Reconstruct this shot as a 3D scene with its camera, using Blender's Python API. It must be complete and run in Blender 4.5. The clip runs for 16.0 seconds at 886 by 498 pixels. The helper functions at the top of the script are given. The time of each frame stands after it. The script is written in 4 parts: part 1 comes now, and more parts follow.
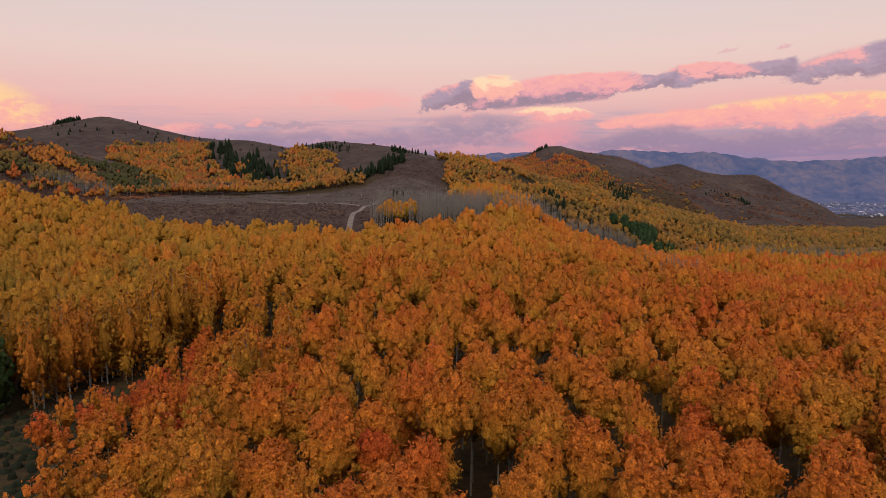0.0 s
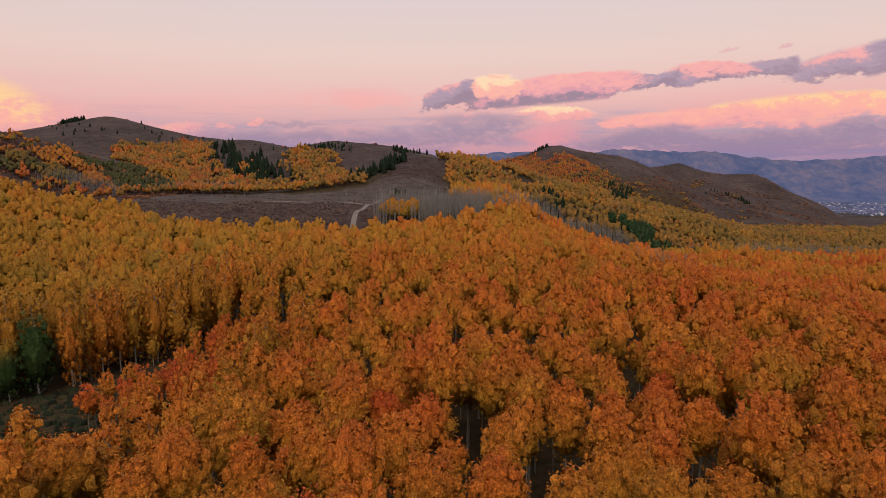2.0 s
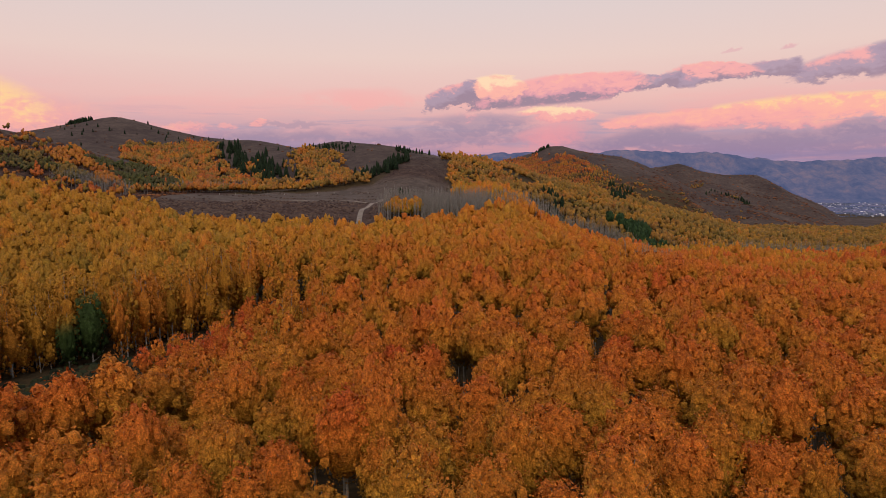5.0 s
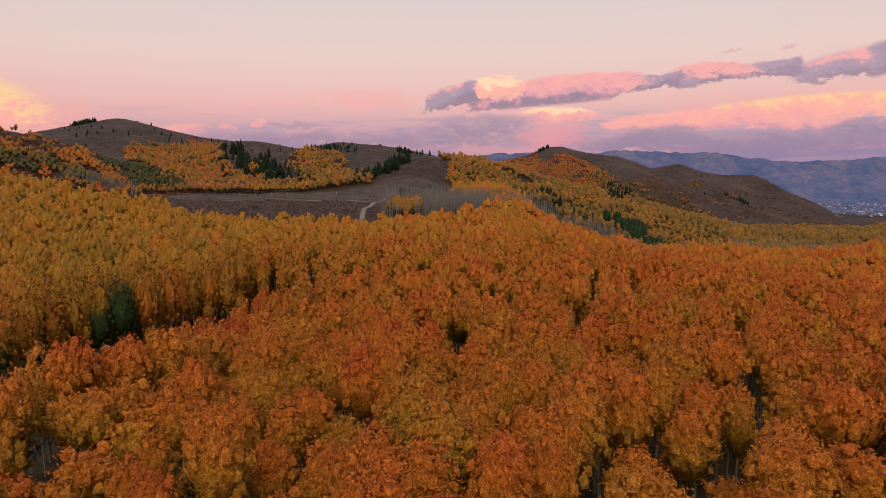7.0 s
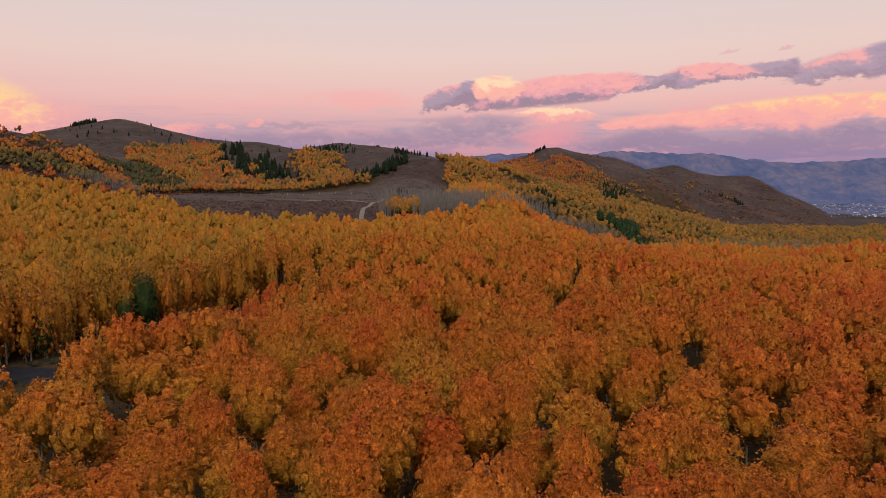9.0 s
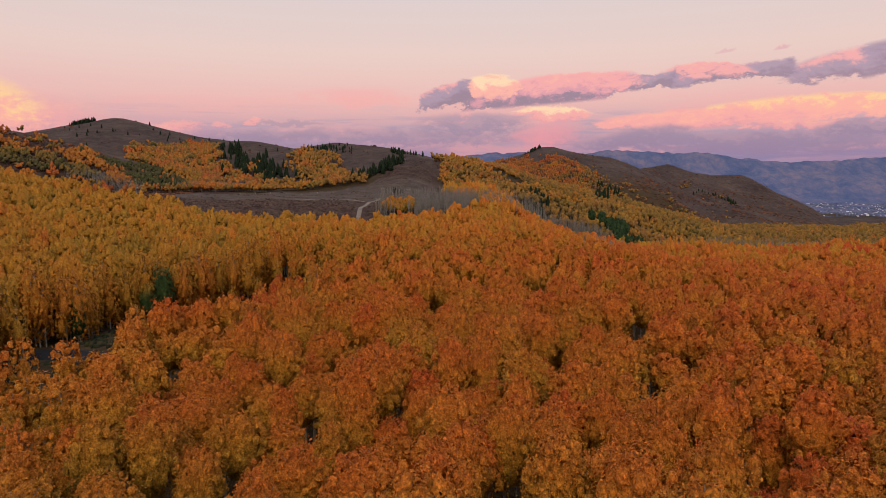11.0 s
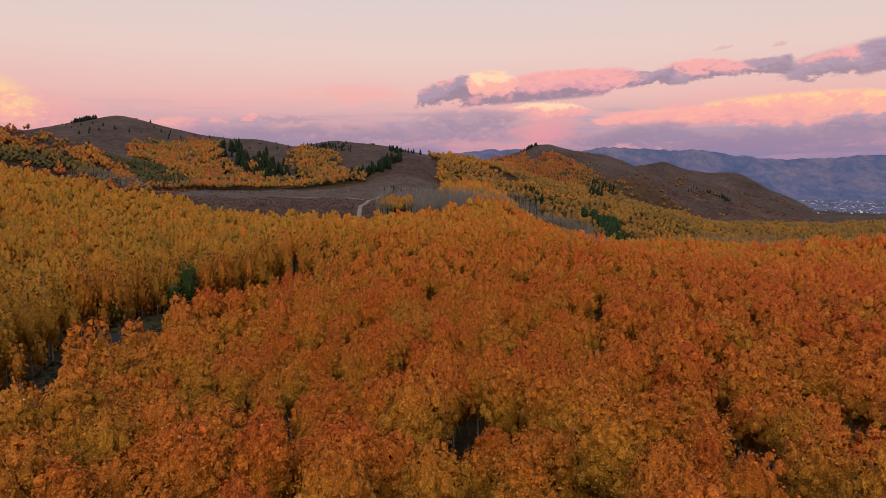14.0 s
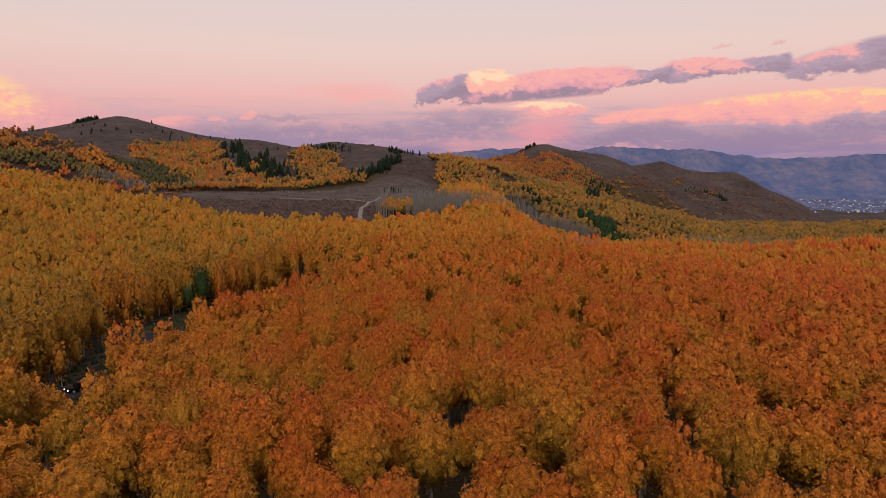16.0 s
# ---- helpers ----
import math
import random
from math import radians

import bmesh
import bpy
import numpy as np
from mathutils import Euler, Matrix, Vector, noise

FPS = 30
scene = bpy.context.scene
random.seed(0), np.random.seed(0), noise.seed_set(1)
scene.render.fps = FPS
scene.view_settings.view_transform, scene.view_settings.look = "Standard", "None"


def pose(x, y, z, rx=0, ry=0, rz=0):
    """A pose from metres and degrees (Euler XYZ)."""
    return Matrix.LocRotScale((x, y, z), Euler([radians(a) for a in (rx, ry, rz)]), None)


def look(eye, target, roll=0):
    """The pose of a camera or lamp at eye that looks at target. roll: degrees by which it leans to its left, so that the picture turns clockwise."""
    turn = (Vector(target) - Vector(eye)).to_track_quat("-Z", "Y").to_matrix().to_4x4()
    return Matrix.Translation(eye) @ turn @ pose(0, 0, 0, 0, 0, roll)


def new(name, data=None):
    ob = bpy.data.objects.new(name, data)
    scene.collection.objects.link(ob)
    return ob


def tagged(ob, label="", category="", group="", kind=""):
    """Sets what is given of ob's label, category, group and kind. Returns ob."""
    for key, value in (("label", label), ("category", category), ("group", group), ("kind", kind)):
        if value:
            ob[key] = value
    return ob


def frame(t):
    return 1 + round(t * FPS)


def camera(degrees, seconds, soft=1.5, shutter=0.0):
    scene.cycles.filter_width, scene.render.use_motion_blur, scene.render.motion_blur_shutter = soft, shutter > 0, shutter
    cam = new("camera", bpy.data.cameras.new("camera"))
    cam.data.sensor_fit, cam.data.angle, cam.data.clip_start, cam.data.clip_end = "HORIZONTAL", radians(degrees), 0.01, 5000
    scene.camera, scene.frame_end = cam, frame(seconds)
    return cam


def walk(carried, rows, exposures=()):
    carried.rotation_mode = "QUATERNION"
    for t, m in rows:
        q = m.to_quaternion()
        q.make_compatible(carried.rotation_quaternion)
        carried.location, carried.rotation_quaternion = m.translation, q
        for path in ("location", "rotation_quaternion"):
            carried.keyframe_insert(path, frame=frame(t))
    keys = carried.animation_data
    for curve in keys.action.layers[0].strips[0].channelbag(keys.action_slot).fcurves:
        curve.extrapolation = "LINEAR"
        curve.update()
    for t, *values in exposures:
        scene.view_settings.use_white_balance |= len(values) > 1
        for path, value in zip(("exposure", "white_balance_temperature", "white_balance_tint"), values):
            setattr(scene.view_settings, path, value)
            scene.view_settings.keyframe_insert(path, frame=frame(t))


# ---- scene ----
cam = camera(70.0, 16.0, soft=0.7)
PATH = [
    (0, (-1.012, -2.968, 41.374), (-0.994, -0.986, 41.106), -0.3),
    (0.5, (-0.962, -5.103, 41.384), (-0.944, -3.121, 41.115), -0.3),
    (1, (-0.959, -7.42, 41.447), (-0.943, -5.438, 41.177), -0.3),
    (1.5, (-0.92, -9.923, 41.518), (-0.906, -7.941, 41.249), -0.3),
    (2, (-0.921, -12.351, 41.54), (-0.907, -10.37, 41.27), -0.3),
    (2.5, (-0.85, -14.692, 41.525), (-0.839, -12.711, 41.254), -0.3),
    (3, (-0.853, -17.079, 41.49), (-0.842, -15.098, 41.219), -0.3),
    (3.5, (-0.851, -19.474, 41.482), (-0.841, -17.492, 41.212), -0.3),
    (4, (-0.871, -22.037, 41.514), (-0.862, -20.055, 41.244), -0.2),
    (6.5, (-0.596, -36.057, 41.092), (-0.591, -34.075, 40.825), -0.3),
    (7, (-0.613, -38.817, 41.18), (-0.607, -36.835, 40.913), -0.3),
    (7.5, (-0.527, -41.563, 41.247), (-0.52, -39.581, 40.98), -0.3),
    (8, (-0.475, -44.417, 41.375), (-0.467, -42.434, 41.109), -0.3),
    (8.5, (-0.309, -47.784, 41.625), (-0.298, -45.802, 41.358), -0.3),
    (9, (-0.131, -51.14, 41.795), (-0.117, -49.158, 41.529), -0.2),
    (11.5, (1.337, -68.83, 43.73), (1.364, -66.848, 43.458), -0.1),
    (12, (1.399, -71.726, 44.061), (1.427, -69.745, 43.788), -0.1),
    (12.5, (1.458, -74.578, 44.393), (1.486, -72.597, 44.118), -0.1),
    (13, (1.456, -77.43, 44.834), (1.486, -75.449, 44.556), -0.1),
    (13.5, (1.5, -80.254, 45.328), (1.531, -78.274, 45.048), -0.1),
    (14, (1.48, -83.023, 45.856), (1.513, -81.043, 45.574), -0.0),
    (14.5, (1.535, -85.627, 46.466), (1.569, -83.648, 46.182), -0.0),
    (15, (1.546, -88.354, 47.187), (1.581, -86.374, 46.903), 0.0),
    (15.5, (1.557, -91.037, 47.985), (1.593, -89.058, 47.7), -0.0),
    (16, (1.561, -93.704, 48.846), (1.597, -91.725, 48.56), -0.0),
]
walk(cam, [(t, look(eye, target, roll)) for t, eye, target, roll in PATH])

# ---- world and light ----
def build_world():
    w = bpy.data.worlds.new("dusk_sky")
    scene.world = w
    w.use_nodes = True
    nt = w.node_tree
    nt.nodes.clear()
    N, L = nt.nodes.new, nt.links.new

    def math(op, a, b=None, c=None, clamp=False):
        n = N("ShaderNodeMath")
        n.operation, n.use_clamp = op, clamp
        for i, v in enumerate((a, b, c)):
            if v is None:
                continue
            if isinstance(v, (int, float)):
                n.inputs[i].default_value = v
            else:
                L(v, n.inputs[i])
        return n.outputs[0]

    def smooth(v, lo, hi):
        n = N("ShaderNodeMapRange")
        n.interpolation_type = "SMOOTHSTEP"
        L(v, n.inputs["Value"])
        n.inputs["From Min"].default_value, n.inputs["From Max"].default_value = lo, hi
        return n.outputs["Result"]

    def mix(f, a, b):
        n = N("ShaderNodeMix")
        n.data_type = "RGBA"
        for sock, v in ((n.inputs["Factor"], f), (n.inputs["A"], a), (n.inputs["B"], b)):
            if isinstance(v, (int, float)):
                sock.default_value = v
            elif isinstance(v, tuple):
                sock.default_value = (*v, 1)
            else:
                L(v, sock)
        return n.outputs["Result"]

    tc = N("ShaderNodeTexCoord")
    sep = N("ShaderNodeSeparateXYZ")
    L(tc.outputs["Generated"], sep.inputs[0])
    x, y, z = sep.outputs
    az = math("ARCTAN2", x, y)      # radians to the right of the view's heading
    el = math("ARCSINE", z)
    deg = 57.29578
    azd, eld = math("MULTIPLY", az, deg), math("MULTIPLY", el, deg)

    def fbm(sx, sz, detail, rough, shift=0.0, warp=0.4):
        comb = N("ShaderNodeCombineXYZ")
        L(math("MULTIPLY_ADD", azd, sx, shift), comb.inputs[0])
        L(math("MULTIPLY", eld, sz), comb.inputs[1])
        comb.inputs[2].default_value = shift
        n = N("ShaderNodeTexNoise")
        n.inputs["Scale"].default_value = 1.0
        n.inputs["Detail"].default_value, n.inputs["Roughness"].default_value = detail, rough
        n.inputs["Distortion"].default_value = warp
        L(comb.outputs[0], n.inputs["Vector"])
        return n.outputs["Fac"]

    # clear sky, from the horizon up
    ramp = N("ShaderNodeValToRGB")
    L(math("DIVIDE", eld, 90.0, clamp=True), ramp.inputs[0])
    stops = [(0.0, (0.27, 0.22, 0.40)), (0.014, (0.31, 0.235, 0.41)), (0.024, (0.42, 0.28, 0.43)), (0.036, (0.60, 0.345, 0.44)),
             (0.06, (0.83, 0.47, 0.47)), (0.10, (0.83, 0.595, 0.555)), (0.16, (0.74, 0.615, 0.615)),
             (0.3, (0.60, 0.58, 0.63)), (1.0, (0.50, 0.53, 0.62))]
    el_ = ramp.color_ramp.elements
    while len(el_) < len(stops):
        el_.new(0.5)
    for e, (p, c) in zip(el_, stops):
        e.position, e.color = p, (*c, 1)
    col = ramp.outputs[0]

    # pink veil and grey-violet streaks low over the hills
    veil = math("MULTIPLY", smooth(fbm(0.09, 0.5, 5, 0.55, 3.0), 0.42, 0.68), smooth(eld, 9.0, 3.0))
    col = mix(math("MULTIPLY", veil, 0.55), col, (0.90, 0.40, 0.42))
    streak = math("MULTIPLY", smooth(fbm(0.12, 1.5, 6, 0.6, 11.0), 0.50, 0.66), smooth(eld, 5.5, 3.0))
    col = mix(math("MULTIPLY", streak, 0.6), col, (0.36, 0.29, 0.46))

    n_big, n_mid, n_fine = fbm(0.16, 0.42, 6, 0.6, 5.0, 0.6), fbm(0.33, 0.75, 6, 0.55, 14.0, 0.5), fbm(1.5, 2.4, 5, 0.6, 21.0, 0.4)
    wa = math("ADD", azd, math("MULTIPLY_ADD", n_mid, 4.0, -2.0))
    we = math("ADD", eld, math("ADD", math("MULTIPLY_ADD", n_mid, 1.6, -0.8), math("MULTIPLY_ADD", n_fine, 0.9, -0.45)))
    grain = math("ADD", math("MULTIPLY_ADD", n_fine, 1.6, -0.8), math("MULTIPLY_ADD", n_mid, 2.2, -1.1))

    def cloud(col, a0, e0, ra, re, lean, dark, lit, top, base, light0, opac=1.0, edge=0.35, soft=0.0):
        """One cloud body at azimuth a0 and elevation e0 (degrees): ragged top, flatter base, lit from one side."""
        x0 = math("SUBTRACT", wa, a0)
        da = math("DIVIDE", x0, ra)
        rise = math("MULTIPLY", math("SUBTRACT", azd, a0), lean)
        de = math("DIVIDE", math("SUBTRACT", math("SUBTRACT", we, e0), rise), re)
        flat = math("DIVIDE", math("SUBTRACT", math("SUBTRACT", eld, e0 - base * re), rise), 0.35 * re)   # above the base line
        d2 = math("ADD", math("MULTIPLY", da, da), math("MULTIPLY", de, de))
        body = math("ADD", math("SUBTRACT", 1.0, d2), math("MULTIPLY", grain, 0.55))
        a = math("MULTIPLY", smooth(body, 0.0, edge), smooth(flat, -0.6 - soft, 0.5))
        light = math("ADD", math("MULTIPLY_ADD", de, 0.55, light0), math("ADD", math("MULTIPLY_ADD", n_mid, 1.5, -0.75), math("MULTIPLY_ADD", n_fine, 0.7, -0.35)))
        shade = mix(smooth(light, 0.05, 0.55), dark, lit)
        shade = mix(smooth(light, 0.65, 1.15), shade, top)
        return mix(math("MULTIPLY", a, opac), col, shade)

    for args in CLOUDS:
        col = cloud(col, *args)
    nish = N("ShaderNodeTexSky")
    nish.sky_type, nish.sun_disc = "NISHITA", False
    nish.sun_elevation, nish.sun_rotation = radians(3), radians(184)
    add = N("ShaderNodeMix")
    add.data_type, add.blend_type = "RGBA", "ADD"
    add.inputs["Factor"].default_value = 0.03
    L(col, add.inputs["A"])
    L(nish.outputs[0], add.inputs["B"])
    bg = N("ShaderNodeBackground")
    bg.inputs["Strength"].default_value = 0.92
    L(add.outputs["Result"], bg.inputs["Color"])
    out = N("ShaderNodeOutputWorld")
    L(bg.outputs[0], out.inputs["Surface"])


PINK, ROSE, VIOLET, CREAM, LILAC = (0.93, 0.38, 0.40), (0.72, 0.30, 0.40), (0.31, 0.19, 0.31), (1.0, 0.68, 0.46), (0.40, 0.265, 0.40)
SALMON, GOLD, GLOW, DUSK = (0.98, 0.43, 0.38), (1.0, 0.62, 0.33), (0.88, 0.30, 0.38), (0.30, 0.22, 0.38)
# azimuth, elevation, half width, half height, lean, dark, lit, top, base, light; opacity, edge, softness
CLOUDS = [
    (-33.0, 3.6, 9.0, 2.6, -0.1, PINK, PINK, SALMON, 2.0, 0.6, 0.9, 1.4, 1.0),
    (-35.5, 4.9, 5.4, 2.3, -0.25, PINK, SALMON, GOLD, 2.0, 0.9, 1.0, 0.9, 1.0),
    (-24.0, 2.6, 7.0, 1.0, 0.0, GLOW, PINK, PINK, 1.5, 0.3, 0.6, 1.2, 1.0),
    (-7.0, 5.6, 6.0, 1.2, 0.0, PINK, PINK, SALMON, 1.0, 0.2, 0.55, 1.0, 0.5),
    (-8.0, 2.2, 19.0, 0.9, 0.0, DUSK, LILAC, ROSE, 1.5, 0.1, 0.75, 0.9, 1.0),
    (-13.0, 3.4, 4.5, 0.35, 0.0, LILAC, LILAC, ROSE, 1.0, 0.2, 0.7, 0.9, 0.5),
    (-21.5, 3.1, 2.0, 0.4, 0.0, ROSE, PINK, SALMON, 0.8, 0.5, 0.7, 0.9, 0.6),
    (-15.8, 3.5, 0.7, 0.4, 0.0, ROSE, PINK, CREAM, 0.8, 0.6, 0.8, 0.7, 0.3),
    (-18.2, 3.2, 1.0, 0.35, 0.0, ROSE, PINK, PINK, 0.8, 0.5, 0.7, 0.8, 0.5),
    (31.0, 4.2, 10.5, 1.1, 0.02, PINK, SALMON, GOLD, 0.9, 0.62, 1.0, 0.6, 0.4),
    (22.0, 3.5, 9.0, 0.9, 0.02, ROSE, PINK, SALMON, 0.8, 0.6, 0.95, 0.5, 0.5),
    (29.0, 2.9, 5.0, 0.5, 0.0, ROSE, PINK, SALMON, 0.8, 0.6, 0.8, 0.6, 0.3),
    (25.0, 1.6, 16.0, 1.0, 0.0, DUSK, LILAC, LILAC, 1.5, 0.1, 0.85, 0.8, 1.0),
    (34.0, 2.5, 3.4, 0.8, 0.0, DUSK, LILAC, ROSE, 0.8, 0.3, 0.9, 0.5, 0.3),
    (18.0, 2.2, 4.8, 1.1, 0.14, DUSK, LILAC, ROSE, 1.5, 0.15, 0.85, 0.9, 1.0),
    (3.5, 3.4, 6.0, 1.2, 0.0, DUSK, LILAC, ROSE, 1.0, 0.25, 0.8, 0.8, 0.6),
    (10.0, 2.4, 3.6, 1.6, 0.1, GLOW, GLOW, PINK, 1.5, 0.4, 0.7, 1.2, 1.0),
    (10.5, 4.2, 3.8, 0.9, 0.0, ROSE, PINK, CREAM, 0.8, 0.65, 0.95, 0.45, 0.4),
    (34.0, 7.3, 6.5, 1.4, 0.12, VIOLET, LILAC, PINK, 0.8, 0.42, 0.92, 0.55, 0.0),
    (27.2, 7.2, 2.8, 0.8, 0.0, VIOLET, LILAC, ROSE, 0.8, 0.3, 0.9, 0.5, 0.0),
    (22.6, 7.2, 4.0, 0.95, 0.0, VIOLET, PINK, SALMON, 0.8, 0.45, 0.95, 0.4, 0.0),
    (18.5, 6.6, 4.5, 0.7, 0.02, VIOLET, LILAC, ROSE, 0.8, 0.3, 0.95, 0.45, 0.0),
    (8.5, 5.7, 9.0, 1.0, 0.07, VIOLET, ROSE, PINK, 0.75, 0.38, 1.0, 0.35, 0.0),
    (12.0, 6.7, 6.5, 1.0, 0.03, ROSE, PINK, SALMON, 0.85, 0.5, 1.0, 0.45, 0.1),
    (1.6, 5.9, 3.2, 1.2, 0.2, VIOLET, LILAC, PINK, 0.8, 0.42, 1.0, 0.4, 0.0),
    (5.0, 6.5, 2.8, 1.25, 0.0, ROSE, SALMON, CREAM, 0.8, 0.75, 1.0, 0.4, 0.0),
    (24.5, 8.9, 0.9, 0.22, 0.1, ROSE, ROSE, PINK, 0.8, 0.4, 0.4, 0.8, 0.3),
    (28.5, 8.9, 0.6, 0.25, 0.1, ROSE, ROSE, PINK, 0.8, 0.4, 0.5, 0.8, 0.3),
]
build_world()
sun = new("evening_sun", bpy.data.lights.new("evening_sun", "SUN"))
sun.data.energy, sun.data.angle, sun.data.color = 1.4, radians(35), (1.0, 0.80, 0.62)
sun.matrix_world = look((0, 0, 300), (20, 280, 0))

# ---- materials ----
def material(name):
    m = bpy.data.materials.new(name)
    m.use_nodes = True
    nt = m.node_tree
    nt.nodes.clear()
    out = nt.nodes.new("ShaderNodeOutputMaterial")
    return m, nt, out


def tex_noise(nt, scale, detail=4, rough=0.6, coord="Object"):
    tc = nt.nodes.new("ShaderNodeTexCoord")
    n = nt.nodes.new("ShaderNodeTexNoise")
    n.inputs["Scale"].default_value, n.inputs["Detail"].default_value, n.inputs["Roughness"].default_value = scale, detail, rough
    nt.links.new(tc.outputs[coord], n.inputs["Vector"])
    return n.outputs["Fac"]


def ramp_of(nt, fac, stops):
    r = nt.nodes.new("ShaderNodeValToRGB")
    nt.links.new(fac, r.inputs[0])
    e = r.color_ramp.elements
    while len(e) < len(stops):
        e.new(0.5)
    for k, (p, c) in zip(e, stops):
        k.position, k.color = p, (*c, 1)
    return r.outputs[0]


def mixed(nt, fac, a, b, blend="MIX"):
    n = nt.nodes.new("ShaderNodeMix")
    n.data_type, n.blend_type = "RGBA", blend
    for sock, v in ((n.inputs["Factor"], fac), (n.inputs["A"], a), (n.inputs["B"], b)):
        if isinstance(v, (int, float)):
            sock.default_value = v
        elif isinstance(v, tuple):
            sock.default_value = (*v, 1)
        else:
            nt.links.new(v, sock)
    return n.outputs["Result"]


def calc(nt, op, a, b=0.0, c=0.0, clamp=False):
    n = nt.nodes.new("ShaderNodeMath")
    n.operation, n.use_clamp = op, clamp
    for i, v in enumerate((a, b, c)):
        if isinstance(v, (int, float)):
            n.inputs[i].default_value = v
        else:
            nt.links.new(v, n.inputs[i])
    return n.outputs[0]


def principled(nt, out, color, rough=0.8, bump=None, strength=0.3, dist=0.1, spec=0.3):
    p = nt.nodes.new("ShaderNodeBsdfPrincipled")
    p.inputs["Roughness"].default_value = rough
    p.inputs["Specular IOR Level"].default_value = spec
    if isinstance(color, tuple):
        p.inputs["Base Color"].default_value = (*color, 1)
    else:
        nt.links.new(color, p.inputs["Base Color"])
    if bump is not None:
        b = nt.nodes.new("ShaderNodeBump")
        b.inputs["Strength"].default_value, b.inputs["Distance"].default_value = strength, dist
        nt.links.new(bump, b.inputs["Height"])
        nt.links.new(b.outputs[0], p.inputs["Normal"])
    nt.links.new(p.outputs[0], out.inputs["Surface"])
    return p


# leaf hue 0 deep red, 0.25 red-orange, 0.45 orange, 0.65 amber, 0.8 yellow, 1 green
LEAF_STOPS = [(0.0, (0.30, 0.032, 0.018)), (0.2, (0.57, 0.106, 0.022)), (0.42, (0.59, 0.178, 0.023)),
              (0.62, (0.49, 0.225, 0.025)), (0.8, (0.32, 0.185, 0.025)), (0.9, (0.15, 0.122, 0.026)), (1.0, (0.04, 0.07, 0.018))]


def leaf_material(name, thin=0.0):
    """Autumn leaves: the tree's own hue, from the object or the stand, varied by patch, spray and single leaf."""
    m, nt, out = material(name)
    oi = nt.nodes.new("ShaderNodeObjectInfo")
    sp = nt.nodes.new("ShaderNodeSeparateColor")
    nt.links.new(oi.outputs["Color"], sp.inputs[0])
    at = nt.nodes.new("ShaderNodeAttribute")
    at.attribute_name = "hue"
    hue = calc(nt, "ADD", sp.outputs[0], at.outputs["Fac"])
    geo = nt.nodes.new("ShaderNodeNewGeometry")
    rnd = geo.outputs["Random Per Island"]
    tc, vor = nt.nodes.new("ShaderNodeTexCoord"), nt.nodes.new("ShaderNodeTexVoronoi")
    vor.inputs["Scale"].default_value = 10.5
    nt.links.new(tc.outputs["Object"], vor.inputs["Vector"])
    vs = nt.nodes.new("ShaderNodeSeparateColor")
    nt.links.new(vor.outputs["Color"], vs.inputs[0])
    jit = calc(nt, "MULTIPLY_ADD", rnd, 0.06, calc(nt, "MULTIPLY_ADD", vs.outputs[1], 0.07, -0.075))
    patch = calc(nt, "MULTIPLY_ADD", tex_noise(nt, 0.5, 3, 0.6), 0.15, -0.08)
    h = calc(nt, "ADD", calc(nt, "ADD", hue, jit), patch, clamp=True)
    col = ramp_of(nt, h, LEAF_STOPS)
    # single leaves vary; shade between leaf clusters is painted as darker noise patches
    painted_depths = ramp_of(nt, tex_noise(nt, 3.4, 3, 0.7), [(0.38, (0.6, 0.6, 0.6)), (0.50, (0.97, 0.97, 0.97)), (0.64, (1.18, 1.18, 1.18))])
    val = calc(nt, "MULTIPLY", calc(nt, "MULTIPLY", painted_depths, calc(nt, "MULTIPLY_ADD", rnd, 0.36, 0.82)), calc(nt, "MULTIPLY_ADD", vs.outputs[0], 0.7, 0.62))
    if thin:
        # crowns half bare: grey-brown twigs between the leaves
        twigs = ramp_of(nt, calc(nt, "MULTIPLY_ADD", tex_noise(nt, 0.03, 3), 0.5, calc(nt, "MULTIPLY", tex_noise(nt, 0.35, 3), 0.5)), [(0.36, (0, 0, 0)), (0.62, (1, 1, 1))])
        col = mixed(nt, calc(nt, "MULTIPLY", twigs, thin), col, (0.10, 0.066, 0.05))
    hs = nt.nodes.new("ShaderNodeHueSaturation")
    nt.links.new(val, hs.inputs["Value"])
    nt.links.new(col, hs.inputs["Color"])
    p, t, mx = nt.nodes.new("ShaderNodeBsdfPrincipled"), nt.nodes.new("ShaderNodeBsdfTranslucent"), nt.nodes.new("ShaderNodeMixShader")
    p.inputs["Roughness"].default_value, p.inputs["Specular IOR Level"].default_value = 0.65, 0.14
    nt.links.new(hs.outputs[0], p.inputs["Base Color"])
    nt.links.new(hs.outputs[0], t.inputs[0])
    bump = nt.nodes.new("ShaderNodeBump")
    bump.inputs["Strength"].default_value, bump.inputs["Distance"].default_value = 0.6, 0.3
    nt.links.new(calc(nt, "MULTIPLY_ADD", vor.outputs["Distance"], -0.7, calc(nt, "MULTIPLY", tex_noise(nt, 4.5, 3, 0.7), 0.8)), bump.inputs["Height"])
    nt.links.new(bump.outputs[0], p.inputs["Normal"])
    mx.inputs[0].default_value = 0.12
    nt.links.new(p.outputs[0], mx.inputs[1])
    nt.links.new(t.outputs[0], mx.inputs[2])
    nt.links.new(mx.outputs[0], out.inputs["Surface"])
    return m


